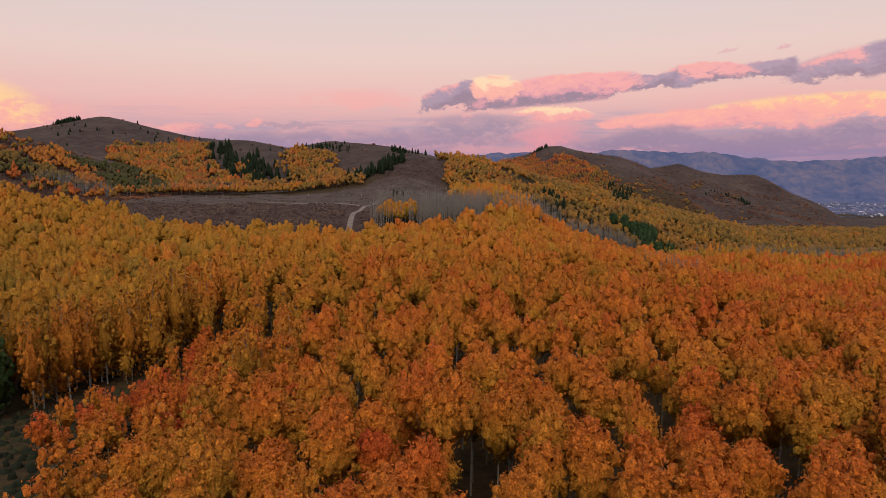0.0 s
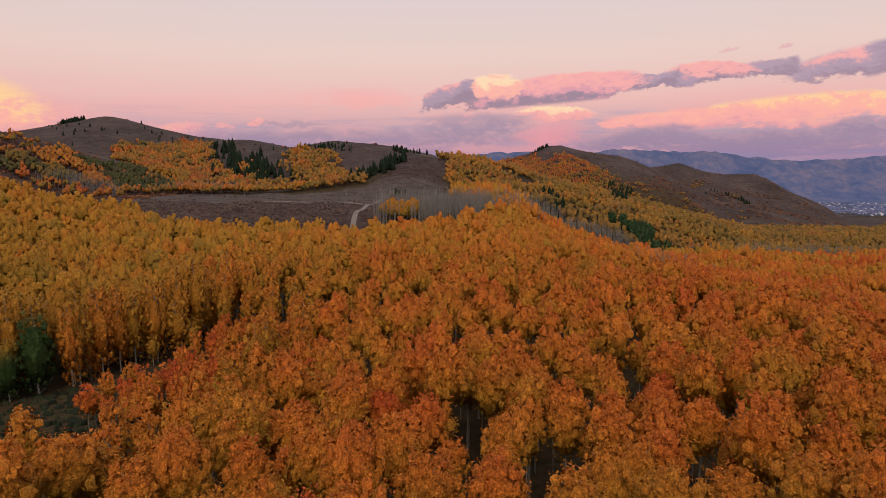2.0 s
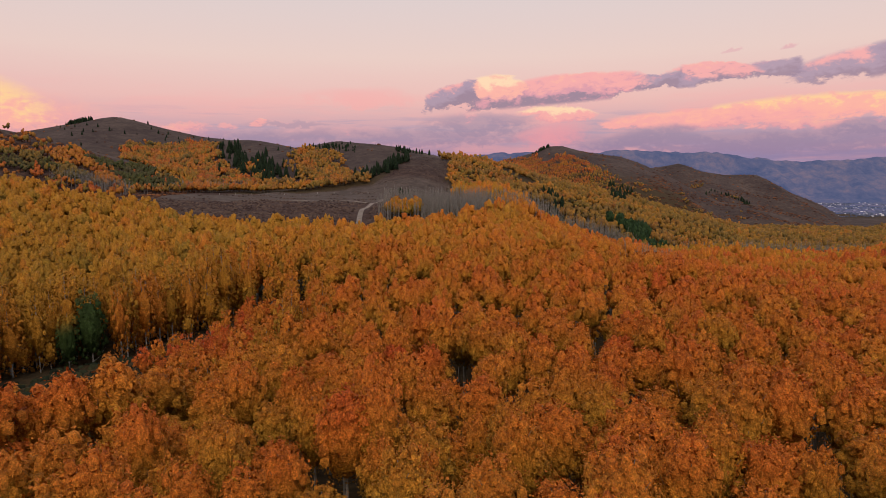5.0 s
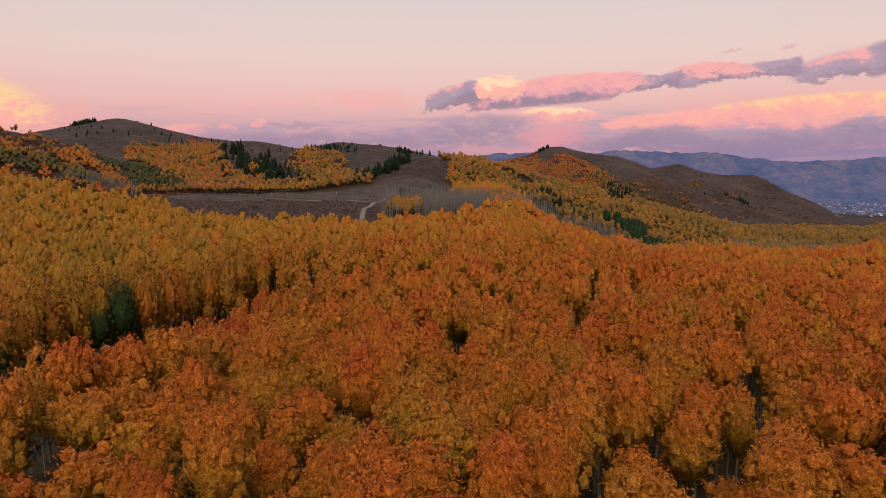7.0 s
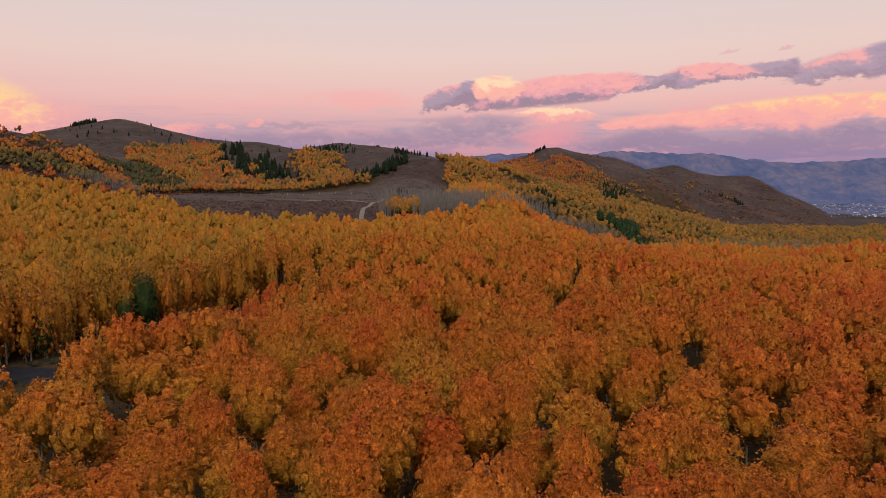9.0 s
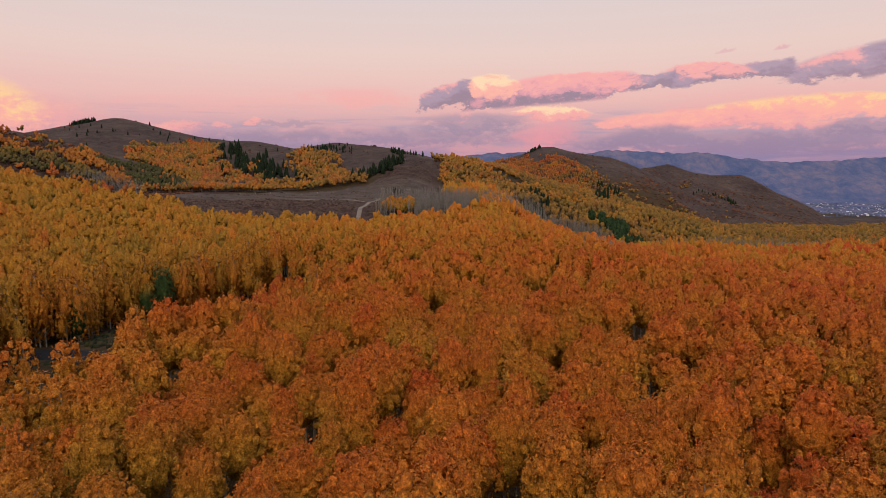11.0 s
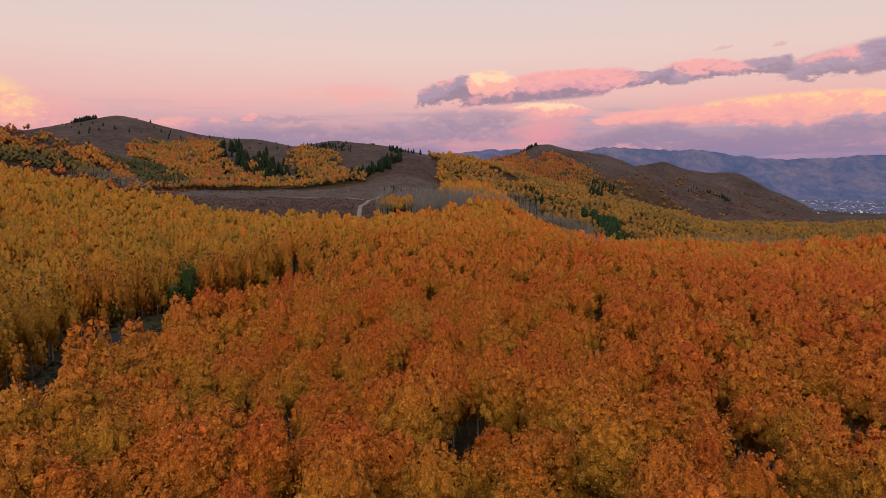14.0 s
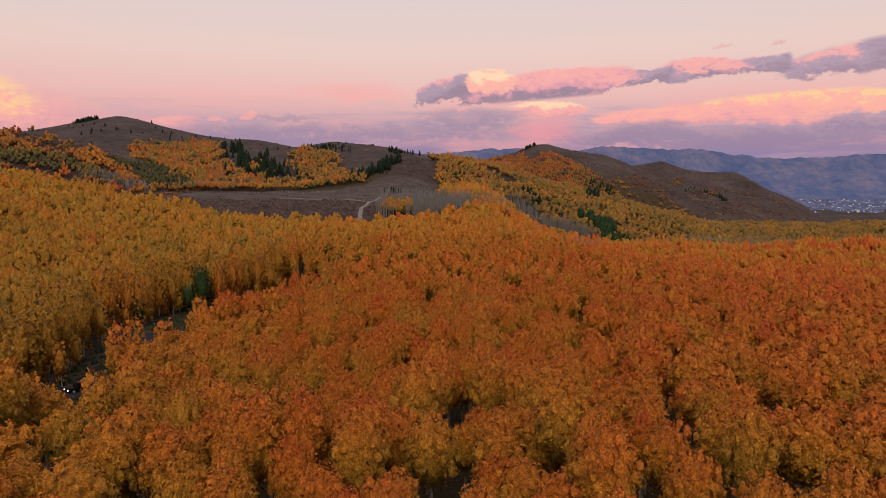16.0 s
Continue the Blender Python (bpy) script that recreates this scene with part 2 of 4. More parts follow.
def bark_material():
    m, nt, out = material("aspen_bark")
    c = ramp_of(nt, tex_noise(nt, 3.0, 5, 0.7), [(0.3, (0.07, 0.06, 0.05)), (0.45, (0.22, 0.20, 0.175)), (0.7, (0.36, 0.335, 0.29))])
    principled(nt, out, c, 0.85, tex_noise(nt, 9.0), 0.4, 0.03)
    return m


def needle_material(name, dark, light):
    m, nt, out = material(name)
    geo = nt.nodes.new("ShaderNodeNewGeometry")
    f = calc(nt, "MULTIPLY_ADD", geo.outputs["Random Per Island"], 0.6, calc(nt, "MULTIPLY", tex_noise(nt, 0.9), 0.4))
    c = ramp_of(nt, f, [(0.2, dark), (0.8, light)])
    principled(nt, out, c, 0.8, tex_noise(nt, 3.0, 4, 0.7), 0.8, 0.3, 0.1)
    return m


def ground_material():
    m, nt, out = material("hill_ground")
    at = nt.nodes.new("ShaderNodeAttribute")
    at.attribute_name = "cover"
    sp = nt.nodes.new("ShaderNodeSeparateColor")
    nt.links.new(at.outputs["Color"], sp.inputs[0])
    fine, mid, big = tex_noise(nt, 0.55, 6, 0.7), tex_noise(nt, 0.09, 5, 0.65), tex_noise(nt, 0.012, 4, 0.6)
    litter = ramp_of(nt, fine, [(0.3, (0.026, 0.021, 0.013)), (0.7, (0.085, 0.056, 0.026))])
    scrub = ramp_of(nt, calc(nt, "MULTIPLY_ADD", mid, 0.55, calc(nt, "MULTIPLY", fine, 0.45)),
                    [(0.36, (0.03, 0.019, 0.018)), (0.5, (0.06, 0.037, 0.032)), (0.62, (0.105, 0.07, 0.056))])
    grass = ramp_of(nt, calc(nt, "MULTIPLY_ADD", mid, 0.5, calc(nt, "MULTIPLY", fine, 0.5)),
                    [(0.35, (0.045, 0.034, 0.031)), (0.5, (0.085, 0.065, 0.057)), (0.66, (0.145, 0.115, 0.098))])
    bare = ramp_of(nt, calc(nt, "MULTIPLY_ADD", big, 0.5, calc(nt, "MULTIPLY", mid, 0.5)),
                   [(0.35, (0.038, 0.027, 0.027)), (0.52, (0.070, 0.051, 0.046)), (0.68, (0.115, 0.086, 0.072))])
    c = mixed(nt, sp.outputs[0], litter, scrub)
    c = mixed(nt, sp.outputs[1], c, grass)
    c = mixed(nt, sp.outputs[2], c, bare)
    principled(nt, out, c, 0.95, fine, 0.5, 0.6, 0.1)
    return m


def plain_noise_material(name, a, b, scale, rough=0.9, spec=0.15):
    m, nt, out = material(name)
    f = tex_noise(nt, scale, 5, 0.65)
    principled(nt, out, ramp_of(nt, f, [(0.35, a), (0.65, b)]), rough, f, 0.3, 0.05, spec)
    return m


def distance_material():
    """Blue far range as if through kilometres of evening air: a plain backdrop, its haze painted as blue colour and
    glow.
    """
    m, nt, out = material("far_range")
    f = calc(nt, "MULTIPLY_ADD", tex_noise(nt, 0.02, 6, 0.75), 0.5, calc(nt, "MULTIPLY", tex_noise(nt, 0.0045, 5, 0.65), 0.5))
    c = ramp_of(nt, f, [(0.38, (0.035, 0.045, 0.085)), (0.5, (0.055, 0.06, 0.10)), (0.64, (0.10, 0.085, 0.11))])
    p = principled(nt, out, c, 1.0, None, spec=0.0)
    # glow of the haze; pinkish noise patches paint evening light on the ridges
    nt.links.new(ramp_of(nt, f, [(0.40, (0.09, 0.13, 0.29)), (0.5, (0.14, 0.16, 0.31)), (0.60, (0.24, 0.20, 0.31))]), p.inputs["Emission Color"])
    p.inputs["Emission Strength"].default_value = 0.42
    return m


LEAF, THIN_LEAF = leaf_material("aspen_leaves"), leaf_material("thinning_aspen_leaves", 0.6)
PALE_BARK = plain_noise_material("pale_aspen_bark", (0.13, 0.12, 0.11), (0.33, 0.31, 0.285), 2.5)
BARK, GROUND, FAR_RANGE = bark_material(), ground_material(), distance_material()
NEEDLES = needle_material("spruce_needles", (0.008, 0.016, 0.010), (0.024, 0.042, 0.02))
TRACK = plain_noise_material("pale_dirt", (0.16, 0.13, 0.11), (0.27, 0.23, 0.20), 0.3)
ASPHALT = plain_noise_material("road_asphalt", (0.014, 0.015, 0.019), (0.026, 0.027, 0.031), 0.8, 0.85)

# ---- lie of the land ----
rng = np.random.default_rng(7)


def sstep(v, lo, hi):
    t = np.clip((v - lo) / (hi - lo), 0, 1)
    return t * t * (3 - 2 * t)


def waves(x, y, size, seed):
    """Smooth pseudo-noise, about -1 to 1."""
    r = np.random.default_rng(seed)
    out = 0 * x
    for _ in range(7):
        a, k, p = r.uniform(0, 2 * np.pi), 2 * np.pi / size * r.uniform(0.6, 1.7), r.uniform(0, 6.28)
        out = out + np.sin((x * np.cos(a) + y * np.sin(a)) * k + p)
    return out / 3.2


def ridge(x, y, crest, front, back, round_=25.0, straight=False, east=0.0):
    """A hill with its crest along a line of (x, y, z), falling by front (towards the south) and back."""
    best, near = np.full(np.shape(x), -1e4), np.full(np.shape(x), 1e9)
    for (ax, ay, az), (bx, by, bz) in zip(crest, crest[1:]):
        dx, dy = bx - ax, by - ay
        t = np.clip(((x - ax) * dx + (y - ay) * dy) / (dx * dx + dy * dy), 0, 1)
        ox, oy = x - ax - t * dx, y - ay - t * dy
        d = np.hypot(ox, oy)
        slope = np.where(oy < 0, front, back) + east * np.clip(ox / (d + 1e-6), 0, 1)
        here = az + t * (bz - az) - slope * (np.sqrt(d * d + round_ ** 2) - round_)
        best = np.where(d < near, here, best) if straight else np.maximum(best, here)
        near = np.minimum(d, near)
    return best


def smax(a, b, k=6.0):
    h = np.clip(0.5 + 0.5 * (a - b) / k, 0, 1)
    return b + (a - b) * h + k * h * (1 - h)


PLATEAU_Y = [-500, -150, -100, -72, -50, -30, 0, 35, 60, 100, 150, 200, 245, 290, 330, 550, 620, 800, 1200, 2500, 4200]
PLATEAU_Z = [33, 29, 27, 24, 21, 17, 12, 8.5, 7, 5.8, 5.8, 5.5, 4.5, 12, 15, 13.5, 13.5, 18, 0, -150, -185]
VALLEY_Y = [-500, -100, -50, 50, 100, 180, 250, 310, 410, 512, 600, 690, 1000, 1250, 1500, 2500, 4200]
VALLEY_Z = [30, 22, 15, 1, -6, -13, -18, -19, -31, -41, -46, -49, -70, -108, -165, -184, -184]
LEFT_SLOPE = [(-800, 650, 108), (-492, 650, 81), (-470, 650, 79), (-447, 650, 72), (-419, 650, 61), (-350, 650, 42), (-270, 640, 17)]
SUMMIT = [(-1300, 1250, 40), (-790, 1200, 76), (-660, 1180, 121), (-605, 1160, 126), (-540, 1180, 109), (-475, 1200, 92), (-300, 1000, 80), (-224, 950, 65)]
MID_HILL = [(-224, 960, 66), (-148, 900, 74), (-71, 850, 65), (-38, 800, 55)]
ORANGE_RIDGE = [(-38, 800, 52), (-20, 700, 48), (10, 720, 45), (46, 780, 41), (80, 850, 34), (160, 1300, 34)]
BALD_HILL = [(160, 1700, 47), (250, 1700, 68), (288, 1700, 83), (327, 1700, 86), (388, 1700, 74), (480, 1700, 60), (560, 1700, 30), (640, 1685, -8), (740, 1650, -62)]
END_RIDGE = [(700, 2080, 22), (790, 2080, 39), (865, 2080, 16), (940, 2080, -2), (1050, 2080, 0), (1145, 2080, -52), (1274, 2080, -108), (1330, 2080, -154), (1440, 2080, -200)]


def height(x, y):
    x, y = np.asarray(x, float), np.asarray(y, float)
    g0, v = np.interp(y, PLATEAU_Y, PLATEAU_Z), np.interp(y, VALLEY_Y, VALLEY_Z)
    start = np.interp(y, [0, 150, 250, 300, 500, 800], [25, 18, 22, 28, 40, 60])
    wide = np.interp(y, [0, 150, 250, 300, 500, 800], [150, 125, 105, 72, 80, 200])
    g = g0 + (v - g0) * sstep(x, start, start + wide)
    left = np.maximum(-x - 85, 0)
    hill = 0.155 * left + 0.0005 * np.maximum(left - 35, 0) ** 2
    g = g + np.minimum(hill, 60) * sstep(y, -60, 60) * (1 - sstep(y, 235, 330))
    g = g + 0.7 * waves(x, y, 60, 1) * sstep(y, -20, 40) + 2.4 * waves(0.5 * x, y, 95, 4) * sstep(x, 40, 120) * sstep(y, 170, 300)
    for crest, front, back in ((LEFT_SLOPE, 0.34, 0.3), (SUMMIT, 0.24, 0.3), (MID_HILL, 0.25, 0.3), (ORANGE_RIDGE, 0.24, 0.3),
                               (BALD_HILL, 0.21, 0.3), (END_RIDGE, 0.30, 0.5)):
        g = smax(g, ridge(x, y, crest, front, back, 14.0, crest in (BALD_HILL, END_RIDGE), 0.35 if crest is ORANGE_RIDGE else 0.0), 6.0)
    far = sstep(y, 600, 1200)
    return g + far * (5 * waves(x, y, 320, 2) + 2.0 * waves(x, y, 120, 3)) * 0.5


# ---- ground ----
def link_mesh(name, verts, faces, mat, smooth=False, normals=None, hue=None):
    me = bpy.data.meshes.new(name)
    verts, faces = np.asarray(verts, np.float32), np.asarray(faces, np.int32)
    me.vertices.add(len(verts))
    me.vertices.foreach_set("co", verts.ravel())
    n = faces.shape[1]
    me.loops.add(faces.size)
    me.loops.foreach_set("vertex_index", faces.ravel())
    me.polygons.add(len(faces))
    me.polygons.foreach_set("loop_start", np.arange(len(faces), dtype=np.int32) * n)
    me.polygons.foreach_set("loop_total", np.full(len(faces), n, np.int32))
    if smooth:
        me.polygons.foreach_set("use_smooth", np.ones(len(faces), bool))
    me.update(calc_edges=True)
    me.materials.append(mat)
    if normals is not None:
        me.attributes.new("custom_normal", "FLOAT_VECTOR", "POINT").data.foreach_set("vector", np.asarray(normals, np.float32).ravel())
    if hue is not None:
        me.attributes.new("hue", "FLOAT", "POINT").data.foreach_set("value", np.asarray(hue, np.float32).ravel())
    return me


def grid_faces(nr, nc):
    i = np.arange(nr * nc).reshape(nr, nc)
    return np.stack([i[:-1, :-1], i[:-1, 1:], i[1:, 1:], i[1:, :-1]], -1).reshape(-1, 4)


def field_mask(x, y):
    """1 on the open scrub field and the bare knoll behind the near wood."""
    d = y + 3
    crest = 243 + 6 * waves(x, y, 90, 5)
    m = (y > crest) & (y < 585 + 0.1 * x) & (x > -0.52 * d + 8 * waves(x, y, 70, 6)) & (x < np.interp(y, [240, 300, 420, 520, 560], [0, -28, -14, 14, 42]))
    knoll = (y > 540) & (y < 700) & (x > -75 + 0.25 * (y - 540)) & (x < 6 + 6 * waves(x, y, 60, 8))
    return m | knoll


def open_grass(x, y):
    """Pale dry grass on the upper half of the field, up to the foot of the knoll."""
    return sstep(0.25 * waves(x, 2 * y, 110, 9) + (y - 392) / 70 + np.minimum(x + 60, 0) / 260, 0.0, 0.6) * (1 - sstep(y - 0.1 * x, 592, 622))


def build_ground():
    near = np.arange(-420, 300, 6.0)
    far = 300 + np.cumsum(6.0 * 1.0155 ** np.arange(165))
    ys = np.concatenate([near, [300.0], far[far < 4150]])
    us = np.linspace(-1, 1, 260)
    us = np.sign(us) * np.abs(us) ** 1.25
    half = np.maximum(0.95 * (ys + 110), 260)
    X, Y = us[None, :] * half[:, None], np.repeat(ys[:, None], len(us), 1)
    Z = height(X, Y)
    me = link_mesh("ground", np.stack([X, Y, Z], -1).reshape(-1, 3), grid_faces(*X.shape), GROUND, True)
    x, y = X.ravel(), Y.ravel()
    f = np.maximum(field_mask(x, y), (x < -200) & (y > 470) & (y < 700)).astype(float)
    tan = field_mask(x, y) * open_grass(x, y)
    bare = np.clip(sstep(y, 590, 680) * (x < 30) + sstep(y, 1250, 1500), 0, 1) * (1 - tan)
    bare[(y > 2500)] = 0.3
    at = me.color_attributes.new("cover", "FLOAT_COLOR", "POINT")
    at.data.foreach_set("color", np.stack([f, tan, bare, np.ones_like(f)], -1).astype(np.float32).ravel())
    return tagged(new("ground", me), "rolling brown hillside with scrub and leaf litter", "ground", kind="structure")


build_ground()


def build_far_range():
    xs = np.linspace(-3300, 3300, 420)
    ts = np.concatenate([[-1.7, -1.3, -0.9, -0.5, -0.2], np.linspace(0, 1, 48)])
    X, T = np.meshgrid(xs, ts)
    crest = np.interp(X, [-3300, 0, 280, 540, 800, 1000, 1110, 1430, 1740, 2010, 2290, 2700, 3300], [70, 70, 92, 108, 90, 102, 116, 102, 95, 51, 40, 71, 90])
    crest = crest + 6 * waves(X, 0 * X, 240, 31) + 3 * waves(X, 0 * X, 80, 32)
    U = np.maximum(T, 0)
    Y = 3350 + 500 * T + 60 * waves(X, T * 600, 500, 33) * np.sin(U * np.pi)
    spurs = 1 - np.abs(waves(X + 120 * T, 0.35 * T * 500, 330, 34)) + 0.5 * (1 - np.abs(waves(X - 90 * T, 0.4 * T * 500, 130, 35)))
    Z = -180 - 45 * np.clip(-T - 1.3, 0, 1) + (crest + 180) * U ** 1.15 + 24 * (spurs - 0.8) * np.sin(U * np.pi) ** 0.8
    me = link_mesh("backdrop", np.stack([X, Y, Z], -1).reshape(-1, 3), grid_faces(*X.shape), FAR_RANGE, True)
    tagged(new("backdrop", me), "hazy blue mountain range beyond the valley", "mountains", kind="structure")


build_far_range()

# ---- trees ----
def rot_about(v, axis_z):
    c, s = np.cos(axis_z), np.sin(axis_z)
    return np.stack([v[..., 0] * c - v[..., 1] * s, v[..., 0] * s + v[..., 1] * c, v[..., 2]], -1)


def tube(points, radii, sides):
    """Verts and triangles of a tapered limb through the points."""
    pts = np.asarray(points, float)
    a = np.arange(sides) * 2 * np.pi / sides
    ring = np.stack([np.cos(a), np.sin(a), 0 * a], -1)
    v = (pts[:, None] + ring[None] * np.asarray(radii)[:, None, None]).reshape(-1, 3)
    f = []
    for k in range(len(pts) - 1):
        for i in range(sides):
            j = (i + 1) % sides
            p, q, r, s = k * sides + i, k * sides + j, (k + 1) * sides + j, (k + 1) * sides + i
            f += [(p, q, r), (p, r, s)]
    return v, np.array(f)


def aspen_lobes(r, n, h, width, low=False):
    """Centres and radii of the leaf masses of one crown: a rounded dome broken into upright masses; low reaches to the ground."""
    lobes = [(0, 0, h * 0.45, width * 0.35, h * 0.42)]
    for k in range(n):
        f = (k + 0.5) / n                      # from the top of the dome out to its skirt
        a = k * 2.39996 + r.uniform(-0.6, 0.6)
        th = np.arccos(1 - (1.95 if low else 1.35) * f)
        g = r.uniform(0.70, 1.04)
        w = width * 0.60 / np.sqrt(n + 3) * r.uniform(0.65, 1.3)
        side = width * 0.38 * g * max(np.sin(th), 0.75 * low)
        lobes.append((side * np.cos(a), side * np.sin(a), h * (0.45 + 0.45 * g * np.cos(th)), w, w * r.uniform(1.1, 1.7)))
    return lobes


def shell(dirs, lobes, middle):
    """Where rays from the middle of a crown leave its leaf masses, and the outward normal there."""
    lo = np.array(lobes)
    rad = np.stack([lo[:, 3], lo[:, 3], lo[:, 4]], -1)
    o = (middle - lo[:, :3]) / rad
    d = dirs[:, None, :] / rad[None]
    a, b, c = (d * d).sum(-1), (d * o[None]).sum(-1), (o * o).sum(-1)[None] - 1
    disc = b * b - a * c
    t = np.where(disc > 0, (-b + np.sqrt(np.maximum(disc, 0))) / a, 0)
    best = t.argmax(1)
    far = t[np.arange(len(dirs)), best]
    p = middle + dirs * far[:, None]
    n = (p - lo[best, :3]) / rad[best] ** 2
    return p, n / (np.linalg.norm(n, axis=1, keepdims=True) + 1e-9)


def soften(n, v, middle):
    """Shading normals of foliage: the tuft's own, eased towards the crown's."""
    out = v - middle
    out /= np.linalg.norm(out, axis=1, keepdims=True) + 1e-9
    m = 0.5 * n + 0.5 * out + [0, 0, 0.15]
    return m / np.linalg.norm(m, axis=1, keepdims=True)


def crown_core(r, lobes, middle, around, rings, fill=0.88):
    """The closed, scalloped body of a crown, ragged where the leaf masses end."""
    th = np.pi * (np.arange(1, rings + 1)) / (rings + 1)
    ph = 2 * np.pi * np.arange(around) / around
    T, Ph = np.meshgrid(th, ph, indexing="ij")
    Ph = Ph + 0.5 * np.arange(rings)[:, None] * (ph[1] - ph[0])
    d = np.stack([np.sin(T) * np.cos(Ph), np.sin(T) * np.sin(Ph), np.cos(T)], -1).reshape(-1, 3)
    d = np.concatenate([d, [(0, 0, 1.0), (0, 0, -1.0)]]) * [1, 1, lobes[0][4] / lobes[0][3]]
    d /= np.linalg.norm(d, axis=1, keepdims=True)
    p, n = shell(d, lobes, middle)
    top, low, f = rings * around, rings * around + 1, []
    for i in range(around):
        j = (i + 1) % around
        for k in range(rings - 1):
            a, b, c, e = k * around + i, k * around + j, (k + 1) * around + j, (k + 1) * around + i
            f += [(a, e, c), (a, c, b)]
        f += [(top, i, j), (low, (rings - 1) * around + j, (rings - 1) * around + i)]
    p = middle + (p - middle) * fill * r.uniform(0.93, 1.03, len(p))[:, None]
    return p, np.array(f), soften(n, p, middle)


def solid(rings):
    """Unit directions and triangles of a small closed body: an icosahedron, or a small dome where few triangles must do."""
    if rings == 0:
        a = np.pi / 2 * np.arange(4)
        low = np.stack([0.85 * np.cos(a), 0.85 * np.sin(a), 0 * a - 0.5], -1)
        top = np.stack([0.80 * np.cos(a + 0.785), 0.80 * np.sin(a + 0.785), 0 * a + 0.45], -1)
        f = [(i, (i + 1) % 4, 4 + i) for i in range(4)] + [((i + 1) % 4, 4 + (i + 1) % 4, 4 + i) for i in range(4)]
        return np.concatenate([low, top, [(0, 0, 0.88)]]), np.array(f + [(4 + i, 4 + (i + 1) % 4, 8) for i in range(4)])
    a = 2 * np.pi * np.arange(5) / 5
    up = np.stack([0.894 * np.cos(a), 0.894 * np.sin(a), 0 * a + 0.447], -1)
    low = np.stack([0.894 * np.cos(a + np.pi / 5), 0.894 * np.sin(a + np.pi / 5), 0 * a - 0.447], -1)
    f = []
    for i in range(5):
        j = (i + 1) % 5
        f += [(i, j, 10), (i, 5 + i, j), (j, 5 + i, 5 + j), (5 + j, 5 + i, 11)]
    return np.concatenate([up, low, [(0, 0, 1.0), (0, 0, -1.0)]]), np.array(f)


def leaf_masses(r, lobes, middle, rings, fill):
    """Every leaf mass of a crown as a small rounded, uneven body of its own."""
    d, f = solid(rings)
    lo = np.array(lobes)[1:]
    turn = r.uniform(0, 6.28, (len(lo), 1))
    dirs = rot_about(np.repeat(d[None], len(lo), 0), turn)
    rad = np.stack([lo[:, 3], lo[:, 3], lo[:, 4]], -1)[:, None]
    v = lo[:, None, :3] + dirs * rad * fill * r.uniform(0.72, 1.24, dirs.shape[:2])[..., None]
    n = (dirs / rad).reshape(-1, 3)
    n /= np.linalg.norm(n, axis=1, keepdims=True)
    f = (f[None] + len(d) * np.arange(len(lo))[:, None, None]).reshape(-1, 3)
    v = v.reshape(-1, 3)
    return v, f, soften(1.15 * n, v, middle)


def leaf_cards(r, lobes, middle, count, size):
    """Small upright sprays of leaves, each a folded lozenge, that stand off the leaf masses like a soft brush."""
    d = r.normal(size=(count, 3))
    d /= np.linalg.norm(d, axis=1, keepdims=True)
    d = (d + [0, 0, 0.35]) * [1, 1, lobes[0][4] / lobes[0][3]]
    d /= np.linalg.norm(d, axis=1, keepdims=True)
    c, n = shell(d, lobes, middle)
    c = middle + (c - middle) * r.uniform(0.86, 1.09, count)[:, None]
    face = n + [0, 0, 0.3] + r.normal(0, 0.6, (count, 3))
    face /= np.linalg.norm(face, axis=1, keepdims=True) + 1e-9
    up = np.array([0, 0, 1.0]) + 0.5 * n + r.normal(0, 0.45, (count, 3))
    side = np.cross(up, face)
    side /= np.linalg.norm(side, axis=1, keepdims=True) + 1e-9
    up = np.cross(face, side)
    s = (size * r.uniform(0.6, 1.4, count))[:, None]
    tall = s * r.uniform(0.9, 1.5, (count, 1))
    v = np.stack([c - tall * up, c + 0.8 * s * side + 0.15 * tall * up - 0.3 * s * face, c + tall * up, c - 0.8 * s * side + 0.15 * tall * up - 0.3 * s * face], 1)
    f = np.array([(0, 1, 2), (0, 2, 3)])[None] + 4 * np.arange(count)[:, None, None]
    v = v.reshape(-1, 3)
    return v, f.reshape(-1, 3), soften(np.repeat(0.5 * n + 0.7 * face, 4, 0), v, middle)


def join(parts):
    vs, fs, ns, o = [], [], [], 0
    for v, f, *n in parts:
        vs.append(v)
        fs.append(np.asarray(f) + o)
        ns += n
        o += len(v)
    return (np.concatenate(vs), np.concatenate(fs), *((np.concatenate(ns),) if ns else ()))


def wood(r, h, base, width, sides, limbs):
    """Trunk to three quarters of the height, and limbs that rise into the crown."""
    lean = r.normal(0, 0.015, 2)
    t = np.array([0, 0.35, 0.7, 0.92])
    pts = np.stack([lean[0] * h * t, lean[1] * h * t, h * t], -1)
    parts = [tube(pts - [0, 0, 0.3], [0.16, 0.12, 0.07, 0.02], sides)]
    for k in range(limbs):
        a, z = r.uniform(0, 6.28), h * (base + (0.85 - base) * k / max(limbs, 1))
        reach = width * 0.36 * (1 - 0.5 * k / max(limbs, 1))
        p0 = np.array([lean[0] * z, lean[1] * z, z])
        d = np.array([np.cos(a), np.sin(a), 0.0])
        parts.append(tube([p0, p0 + d * reach * 0.55 + [0, 0, reach * 0.5], p0 + d * reach + [0, 0, reach * 1.25]], [0.05, 0.035, 0.012], 4))
    return join(parts)


